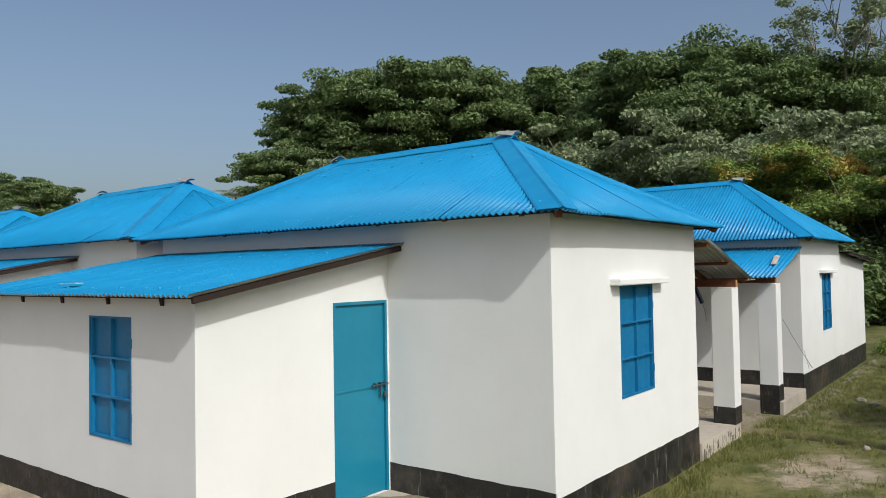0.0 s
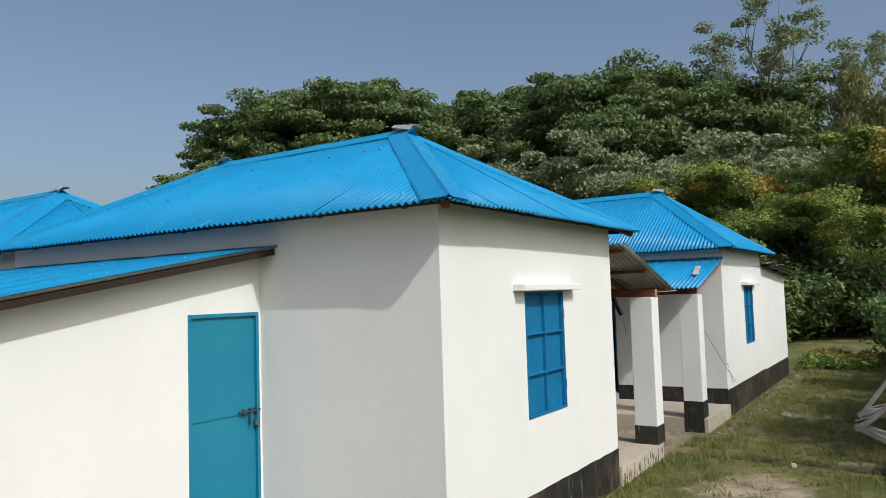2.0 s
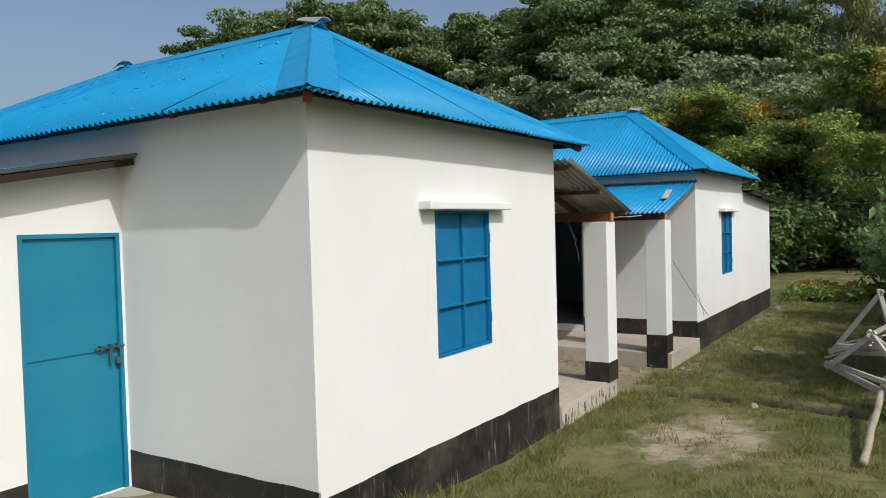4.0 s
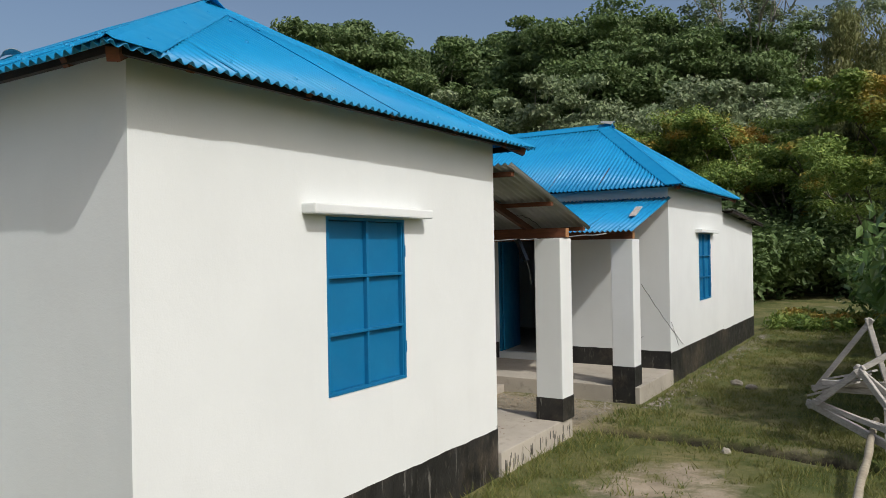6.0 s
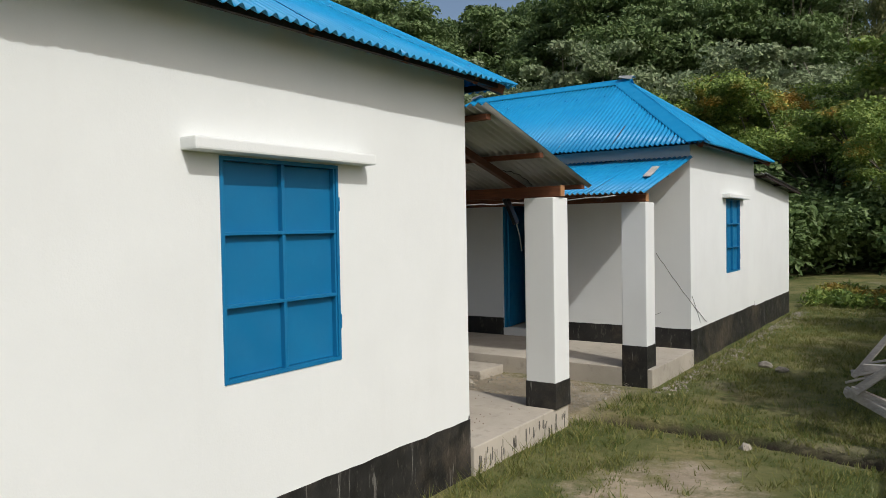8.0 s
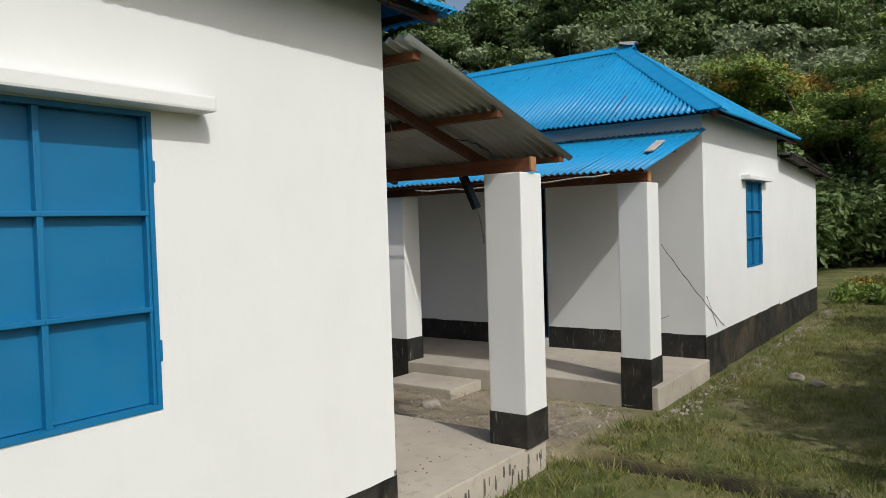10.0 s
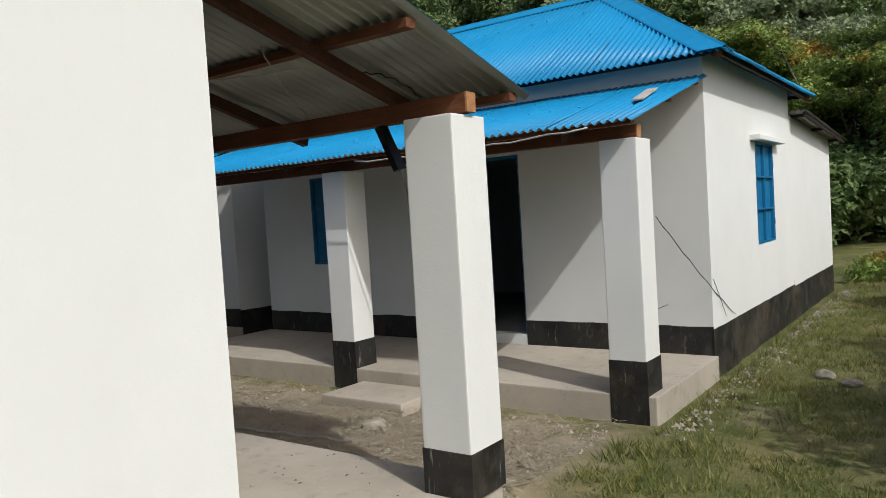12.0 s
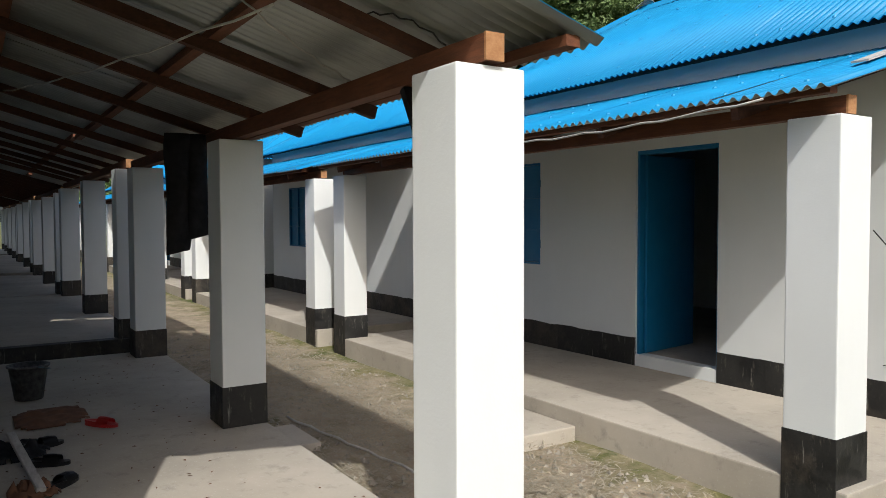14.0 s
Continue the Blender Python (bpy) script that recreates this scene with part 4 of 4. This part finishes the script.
# ---- broken wooden frame and the pole under it ----
def frame_pile():
    root = new("broken_wooden_frame", None)
    P = dict(a=(-0.45, 13.00, 1.36), b=(-0.06, 12.70, 1.22), c=(0.22, 12.55, 0.80), d=(-1.00, 12.85, 0.47), e=(0.08, 11.85, 0.16), f=(-0.52, 12.55, 0.92),
             g=(-0.30, 13.05, 0.75), h=(-0.98, 13.20, 0.60), i=(0.22, 12.30, 0.28), j=(0.32, 12.40, 0.20), k=(-0.85, 12.95, 0.70))
    for p, q, w, h in (("h", "a", 0.05, 0.08), ("a", "g", 0.05, 0.08), ("f", "b", 0.05, 0.08), ("b", "c", 0.05, 0.09), ("k", "c", 0.05, 0.10), ("d", "e", 0.06, 0.12), ("f", "e", 0.05, 0.10),
                       ("d", "f", 0.05, 0.08), ("c", "j", 0.05, 0.09), ("h", "c", 0.04, 0.08), ("f", "i", 0.05, 0.08), ("d", "i", 0.05, 0.08)):
        bm = bmesh.new()
        a, b = Vector(P[p]), Vector(P[q])
        ex = (b - a).normalized() * 0.06
        beam(bm, a - ex, b + ex, w * 0.7, h * 0.68)
        bmesh.ops.bevel(bm, geom=bm.edges[:], offset=0.006, segments=1, affect="EDGES")
        part("batten", bm, GREYWOOD, root)
    for p, q, w, h in (((-0.98, 12.80, 0.52), (0.10, 12.05, 0.30), 0.04, 0.05), ((-0.50, 12.58, 0.90), (0.20, 12.22, 0.30), 0.035, 0.04), ((-0.90, 13.0, 0.62), (0.20, 12.62, 0.70), 0.04, 0.05),
                       ((-0.52, 12.55, 0.90), (-0.94, 12.72, 0.50), 0.05, 0.04), ((0.22, 12.55, 0.78), (0.26, 12.42, 0.22), 0.06, 0.05)):
        bm = bmesh.new()
        beam(bm, p, q, w, h)
        part("batten", bm, GREYWOOD, root)
    for k in range(4):
        bm = bmesh.new()
        beam(bm, (-1.02 + 0.05 * k, 12.9 + 0.09 * k, 0.56 + 0.05 * k), (-0.55 + 0.05 * k, 12.62 + 0.1 * k, 0.78 + 0.03 * k), 0.10, 0.02)
        part("board", bm, GREYWOOD, root)
    bm = bmesh.new()
    beam(bm, (0.0, 11.95, 0.19), (0.34, 12.38, 0.22), 0.16, 0.025)
    part("board", bm, GREYWOOD, root)
    bm = bmesh.new()
    beam(bm, (-0.30, 12.20, 0.60), (-0.02, 12.25, 0.56), 0.16, 0.022)
    part("board", bm, GREYWOOD, root)
    for x, y, z in ((0.18, 12.35, 0.2), (-0.3, 13.05, 0.72)):
        bm = bmesh.new()
        beam(bm, (x, y, -0.05), (x, y, z), 0.06, 0.05, (1, 0, 0))
        part("post", bm, GREYWOOD, root)
    tagged(root, "heap of broken weathered grey wooden frames on the grass", "wooden frame")


frame_pile()
bm = bmesh.new()
pts, rad = [], []
for k in range(15):
    f = k / 14
    pts.append((-0.47 + 0.07 * f + 0.006 * math.sin(k), 9.9 + 3.0 * f, 0.17 + 0.18 * f))
    rad.append(0.038 if k % 3 == 0 else 0.034)
tube(pts, rad, 10, bm)
tagged(put("bamboo_pole", bm, BAMBOO, smooth=True), "dry bamboo pole lying against the wooden frame", "pole")


# ---- the yard ----
def lump(name, x, y, z, sx, sy, sz, mat, label, category, seed):
    bm = bmesh.new()
    bmesh.ops.create_icosphere(bm, subdivisions=2, radius=1)
    for v in bm.verts:
        k = 1 + 0.35 * noise.noise(v.co * 1.6 + Vector((seed, 0, 0)))
        v.co = Vector((x + v.co.x * sx * k, y + v.co.y * sy * k, z + v.co.z * sz * k))
    return tagged(put(name, bm, mat), label, category)


part_step = bmesh.new()
box(part_step, -6.55, -5.52, 13.66, 14.29, -0.3, 0.09, 0.015)
tagged(put("entrance_step", part_step, CEMENT), "rough cement step in front of the porch", "step")
part_step = bmesh.new()
box(part_step, -6.95, -6.35, 12.09, 12.45, -0.3, 0.06, 0.015)
tagged(put("entrance_step", part_step, CEMENT), "low cement step beside the porch column", "step")
lump("stone", -2.46, 16.5, 0.0, 0.10, 0.07, 0.055, STONE, "pale broken brickbat lying in the grass", "stone", 1)
lump("stone", -2.2, 16.3, -0.01, 0.09, 0.07, 0.05, STONE, "pale broken brickbat lying in the grass", "stone", 2)
lump("stone", -5.5, 13.25, 0.0, 0.16, 0.11, 0.07, STONE, "grey lump of rubble in the yard", "stone", 3)
lump("stone", -4.6, 12.35, 0.02, 0.14, 0.10, 0.06, STONE, "pale lump of rubble in the yard", "stone", 4)
lump("stone", -1.75, 12.1, 0.02, 0.05, 0.05, 0.06, STONE, "small pale stone by the drain", "stone", 5)


def rubble():
    """Chips of brick and mortar along the foot of the walls and over the yard."""
    verts, faces = [], []
    tet = [(1, 0, -0.5), (-0.5, 0.87, -0.5), (-0.5, -0.87, -0.5), (0.1, 0.1, 0.8)]
    for k in range(4200):
        if k % 3 == 0:
            x, y = -3.25 + abs(rng.normal()) * 0.13, 14.0 + 10 * rng.random()
        else:
            x, y = -3.6 - 9 * rng.random() ** 1.3, 12.15 + 1.95 * rng.random()
        s = 0.006 + 0.030 * rng.random() ** 3
        a = rng.random() * 6.28
        i = len(verts)
        z = float(height(np.array(x), np.array(y)))
        for u, v, w in tet:
            verts.append((x + s * (u * math.cos(a) - v * math.sin(a)), y + s * (u * math.sin(a) + v * math.cos(a)), z + 0.008 + s * w * 0.7))
        faces += [(i, i + 1, i + 3), (i + 1, i + 2, i + 3), (i + 2, i, i + 3), (i, i + 2, i + 1)]
    tagged(raw("rubble", verts, faces, [STONE]), "strewn chips of brick and mortar", "rubble", kind="stuff")


rubble()


def straw():
    verts, faces = [], []
    for k in range(14000):
        x, y = -3.6 - 9 * rng.random(), 13.1 + 0.45 * rng.normal()
        if not 12.15 < y < 14.2:
            continue
        a, l = rng.random() * 6.28, 0.04 + 0.10 * rng.random()
        d = Vector((math.cos(a), math.sin(a), 0.15 * rng.normal())) * l
        s = Vector((-math.sin(a), math.cos(a), 0)) * 0.0055
        o = Vector((x, y, 0.02 + 0.02 * rng.random()))
        i = len(verts)
        verts += [o - s, o + s, o + d]
        faces.append((i, i + 1, i + 2))
    tagged(raw("straw_litter", verts, faces, [BAMBOO]), "dry straw litter on the yard", "straw", kind="stuff")


straw()


def grass():
    """Short turf beside the houses, thinner on the trodden earth."""
    n = 300000
    x, y = rng.uniform(-3.45, 3.6, n), 6.0 + 22 * rng.random(n) ** 1.4
    patch = np.array([noise.noise(Vector((a * 0.8, b * 0.8, 7.0))) + 0.5 * noise.noise(Vector((a * 2.6, b * 2.6, 2.0))) for a, b in zip(x, y)])
    bare = ((x + 2.0) / 0.85) ** 2 + ((y - 10.4) / 1.25) ** 2 < 0.9 + 2.6 * patch
    keep = (patch > -0.28 + 0.35 * rng.random(n) - 0.25) & ~(bare & (rng.random(n) > 0.06)) & ~((x < -3.28) & (y > 13.9)) & (np.abs(y - drain_at(x)) > 0.15)
    x, y, patch = x[keep], y[keep], patch[keep]
    n = len(x)
    z = height(x, y)
    h = (0.015 + 0.042 * rng.random(n) ** 2) * (1 + 0.4 * (patch > 0.15)) * np.where(x < -3.15, 1.5, 1.0)
    tuft = np.array([noise.noise(Vector((a * 5.5, b * 5.5, 9.0))) for a, b in zip(x, y)])
    h = h * np.clip(1.0 + 2.4 * tuft, 0.45, 2.4)
    a = rng.random(n) * math.tau
    w = 0.004 + 0.0035 * rng.random(n)
    lean = h * (0.3 + 0.9 * rng.random(n))
    b = rng.random(n) * math.tau
    p0 = np.stack([x - np.cos(a) * w, y - np.sin(a) * w, z - 0.012], 1)
    p1 = np.stack([x + np.cos(a) * w, y + np.sin(a) * w, z - 0.012], 1)
    p2 = np.stack([x + np.cos(b) * lean, y + np.sin(b) * lean, z + h], 1)
    verts = np.stack([p0, p1, p2], 1).reshape(-1, 3)
    tagged(raw("grass", verts, np.arange(3 * n).reshape(-1, 3), [GRASS]), "short trodden green and straw-coloured turf", "grass", kind="stuff")
    cs = [(-3.2 + 5.0 * rng.random(), 25 + 3.5 * rng.random(), 0.15) for _ in range(110)]
    v, f = leaf_cloud(cs, [0.08 + 0.16 * (c[1] > 20) + 0.05 * rng.random() for c in cs], 60, 0.07, 0.8, 0.2, 0.0, 2.4)
    tagged(raw("weeds", v, f, [LEAF_YEL]), "low weeds at the foot of the wall and wood", "weeds", kind="stuff")


grass()


# ---- things on the porch ----
def paint_runs():
    """Runs of black paint down the end of the porch slab."""
    verts, faces = [], []
    x = XE_A + 0.0415
    for k in range(38):
        y = 10.34 + 1.68 * rng.random()
        w, top = 0.004 + 0.011 * rng.random() ** 2, 0.20 - 0.12 * rng.random()
        low = top - 0.03 - 0.10 * rng.random()
        i = len(verts)
        for dy, z in ((-w, low + 0.02), (0, low), (w, low + 0.03), (w * 0.6, top), (-w * 0.7, top)):
            verts.append((x + 0.002, y + dy, z)), verts.append((x - 0.006, y + dy, z))
        faces += [tuple(i + 2 * j for j in range(5))] + [(i + 2 * j, i + 2 * j + 1, i + (2 * j + 3) % 10, i + (2 * j + 2) % 10) for j in range(5)]
    raw("paint_run", verts, faces, [SPLASH], white_a)["kind"] = "stuff"


paint_runs()


def bucket(x, y, z):
    root = new("bucket", None)
    bm = bmesh.new()
    prof = [(0.0, 0.012), (0.10, 0.012), (0.102, 0.0), (0.108, 0.0), (0.15, 0.27), (0.165, 0.275), (0.165, 0.29), (0.142, 0.29), (0.10, 0.03), (0.0, 0.03)]
    n = 20
    rings = [[bm.verts.new((x + r * math.cos(k * math.tau / n), y + r * math.sin(k * math.tau / n), z + h)) for k in range(n)] for r, h in prof[1:-1]]
    for u, v in zip(rings, rings[1:]):
        for k in range(n):
            bm.faces.new((u[k], u[(k + 1) % n], v[(k + 1) % n], v[k]))
    bm.faces.new(rings[0][::-1]), bm.faces.new(rings[-1])
    part("tub", bm, BUCKET, root, smooth=True)
    bm = tube([(x + 0.165 * math.cos(a), y + 0.165 * math.sin(a), z + 0.285 - 0.05 * abs(math.sin(a - 0.4))) for a in np.linspace(0.4, 3.54, 14)], 0.004, 5)
    part("bail", bm, STEEL, root)
    tagged(root, "paint-smeared black plastic bucket on the porch", "bucket")


FLOOR = 0.24
bucket(-8.26, 10.62, FLOOR + 0.012)


def slipper(name, x, y, turn, mat, label):
    root = new(name, None)
    bm = bmesh.new()
    n = 22
    low, top = [], []
    for k in range(n):
        a = k * math.tau / n
        w = 0.045 + 0.010 * math.cos(a)
        px, py = 0.14 * math.cos(a), w * math.sin(a)
        low.append(bm.verts.new((px, py, 0.0))), top.append(bm.verts.new((px, py, 0.022 + (0.018 if px < -0.03 else 0.0))))
    for k in range(n):
        bm.faces.new((low[k], low[(k + 1) % n], top[(k + 1) % n], top[k]))
    bm.faces.new(low[::-1]), bm.faces.new(top)
    part("sole", bm, mat, root)
    bm = bmesh.new()
    rows = []
    for i in range(9):
        a = math.pi * i / 8
        rows.append([bm.verts.new((u, 0.048 * math.cos(a), 0.02 + 0.05 * math.sin(a) * (1.0 if u < 0.05 else 0.8))) for u in (-0.01, 0.04, 0.085)])
    for u, v in zip(rows, rows[1:]):
        for j in range(2):
            bm.faces.new((u[j], u[j + 1], v[j + 1], v[j]))
    bmesh.ops.solidify(bm, geom=bm.faces[:], thickness=0.005)
    part("strap", bm, mat, root)
    root.location, root.rotation_euler = (x, y, FLOOR + 0.003), (0, 0, turn)
    tagged(root, label, "slipper")


slipper("slipper", -7.05, 11.01, 0.75, RED, "red plastic slipper on the cement floor")
slipper("slipper", -6.7, 10.6, 1.9, DARK, "worn black rubber slipper on the porch")
slipper("slipper", -6.28, 10.59, 1.2, DARK, "worn black rubber slipper on the porch")
slipper("slipper", -5.83, 10.63, 2.4, DARK, "worn black rubber slipper on the porch")


def sheet_heap(name, x, y, sx, sy, h, mat, label, category, seed):
    """A crumpled cloth or sack, with a fold in it and a thickness."""
    bm = bmesh.new()
    n = 14
    g = [[bm.verts.new((x + sx * (i / n - 0.5), y + sy * (j / n - 0.5), FLOOR + 0.012 + h * abs(noise.noise(Vector((i * 0.33 + seed, j * 0.33, seed)))) * (1 - (2 * i / n - 1) ** 4) * (1 - (2 * j / n - 1) ** 4))) for j in range(n + 1)] for i in range(n + 1)]
    for i in range(n):
        for j in range(n):
            if (abs(i - n / 2 + 0.5) / (n / 2)) ** 2 + (abs(j - n / 2 + 0.5) / (n / 2)) ** 2 < 1.15 + 0.5 * noise.noise(Vector((i * 0.5, j * 0.5, seed))):
                bm.faces.new((g[i][j], g[i + 1][j], g[i + 1][j + 1], g[i][j + 1]))
    bmesh.ops.delete(bm, geom=[v for v in bm.verts if not v.link_faces], context="VERTS")
    bmesh.ops.solidify(bm, geom=bm.faces[:], thickness=0.006)
    return tagged(put(name, bm, mat, smooth=True), label, category)


sheet_heap("sack", -7.5, 10.72, 0.62, 0.5, 0.06, SACK, "brown sacking spread on the porch floor", "sack", 2.0)
sheet_heap("rag", -6.67, 10.44, 0.5, 0.4, 0.11, CLOTH, "dark crumpled rag among the slippers", "rag", 5.0)
sheet_heap("paper_bag", -5.78, 10.49, 0.30, 0.26, 0.20, SACK, "torn brown paper bag", "bag", 8.0)


bm = bmesh.new()
beam(bm, (-6.68, 10.42, FLOOR + 0.13), (-5.67, 10.52, FLOOR + 0.05), 0.05, 0.025)
bmesh.ops.bevel(bm, geom=bm.edges[:], offset=0.004, segments=1, affect="EDGES")
tagged(put("plank", bm, GREYWOOD), "short weathered grey plank lying among the slippers", "plank")


def hanging_trousers():
    root = new("trousers", None)
    x, y = -7.15, 11.70
    for k, (dy, low, w) in enumerate(((-0.10, 1.50, 0.095), (0.06, 1.62, 0.085))):
        bm = bmesh.new()
        rings = []
        for i in range(12):
            f = i / 11
            z = 2.43 + (low - 2.43) * f
            ww = w * (1.0 - 0.1 * f) * (1 + 0.10 * math.sin(f * 9 + k))
            ring = []
            for j in range(12):
                a = j * math.tau / 12
                q = 1 + 0.18 * math.sin(3 * a + f * 4 + k)
                ring.append(bm.verts.new((x + 0.05 * q * math.cos(a), y + dy * (0.75 + 0.3 * f) + ww * q * math.sin(a), z + 0.02 * math.sin(a) * f)))
            rings.append(ring)
        for u, v in zip(rings, rings[1:]):
            for j in range(12):
                bm.faces.new((u[j], u[(j + 1) % 12], v[(j + 1) % 12], v[j]))
        bm.faces.new(rings[0][::-1]), bm.faces.new(rings[-1])
        part("trouser_leg", bm, CLOTH, root, smooth=True)
    tagged(root, "black trousers hung from the porch beam", "trousers")


hanging_trousers()


def hung_lamp():
    """A black flood lamp tied to the beam behind the end column."""
    root = new("flood_lamp", None)
    bm = bmesh.new()
    beam(bm, (-4.06, 11.90, 2.34), (-3.96, 11.93, 2.08), 0.075, 0.04, (1, 0, 0))
    part("housing", bm, DARK, root)
    part("bracket", tube([(-4.06, 11.89, 2.42), (-4.09, 11.89, 2.33), (-4.03, 11.91, 2.2)], 0.008, 6), STEEL, root)
    part("lead", tube([(-3.96, 11.93, 2.09), (-3.92, 11.93, 1.95), (-3.90, 11.93, 1.8)], 0.006, 6), PALEWIRE, root)
    tagged(root, "black lamp hung from the porch beam", "lamp")


hung_lamp()


def cable(name, a, b, sag, mat, r, label):
    a, b = Vector(a), Vector(b)
    pts = []
    for i in range(15):
        f = i / 14
        p = a.lerp(b, f)
        p.z -= sag * 4 * f * (1 - f) + 0.008 * math.sin(i * 2.1)
        pts.append(p)
    tagged(put(name, tube(pts, r, 5), mat, smooth=True), label, "cable")


cable("cable", (-3.40, 14.62, 1.68), (XE_B + 0.012, 16.9, 0.52), 0.03, WIRE, 0.004, "thin black cable slung from column to wall")
cable("cable", (-4.05, 16.085, 0.62), (XE_B + 0.012, 16.14, 0.98), 0.0, WIRE, 0.003, "thin black cable across the porch wall")
cable("cable", (XE_B + 0.012, 16.14, 0.98), (XE_B + 0.012, 16.55, 0.55), 0.0, WIRE, 0.003, "thin loose cable end on the wall")
cable("cable", (-4.0, 11.25, 2.60), (-8.4, 10.50, 2.84), 0.04, PALEWIRE, 0.006, "pale cord slung under the porch roof")
cable("cable", (-4.66, 11.9, 2.47), (-4.15, 11.1, 2.70), 0.03, PALEWIRE, 0.005, "pale cord tied to the porch beam")
cable("cable", (-3.75, 11.9, 2.47), (-4.0, 11.6, 2.6), -0.06, WIRE, 0.004, "looped tie wire at the beam")
cable("cord", (-5.3, 12.75, 0.04), (-7.2, 12.5, 0.05), 0.0, PALEWIRE, 0.010, "pale cord lying on the yard")
cable("cable", (XE_B - 0.3, 13.98, 2.42), (-6.2, 14.0, 2.38), 0.03, PALEWIRE, 0.008, "pale wire along the porch eave")


def strip_on_roof(name, p, q, w, mat, label):
    bm = bmesh.new()
    beam(bm, p, q, w, 0.012)
    tagged(put(name, bm, mat), label, "strip")


# Raised strip added in place of a rusty bare patch in the roof paint.
strip_on_roof("roof_strip", (-3.62, 15.30, 2.852), (-3.55, 14.72, 2.688), 0.10, GREYWOOD, "thin strip standing in for a rusty bare patch on the porch roof")
strip_on_roof("roof_strip", (-8.1, 3.86, 2.60), (-7.85, 3.90, 2.605), 0.10, GREYWOOD, "small weathered scrap lying on the lean-to roof")


def floor_debris():
    """Leaf bits and plaster crumbs on the porch floor."""
    verts, faces = [], []
    for k in range(220):
        x, y = -3.6 - 6.4 * rng.random(), 10.35 + 1.65 * rng.random()
        a, l, w = rng.random() * 6.28, 0.006 + 0.016 * rng.random(), 0.003 + 0.005 * rng.random()
        i = len(verts)
        for u, v, z in ((-l, 0, 0.004), (0, w, 0.010), (l, 0, 0.005), (0, -w, 0.007)):
            verts.append((x + u * math.cos(a) - v * math.sin(a), y + u * math.sin(a) + v * math.cos(a), FLOOR + z))
        faces.append((i, i + 1, i + 2, i + 3))
    tagged(raw("floor_debris", verts, faces, [SACK]), "dry leaf bits and crumbs on the porch floor", "debris", kind="stuff")


floor_debris()
tagged(put("porch_sill", boxed(-10.98, -10.81, 10.30, 12.02, 0.0, 0.31, bevel=0.008), BLACK), "black painted edge between two porch floors", "sill")
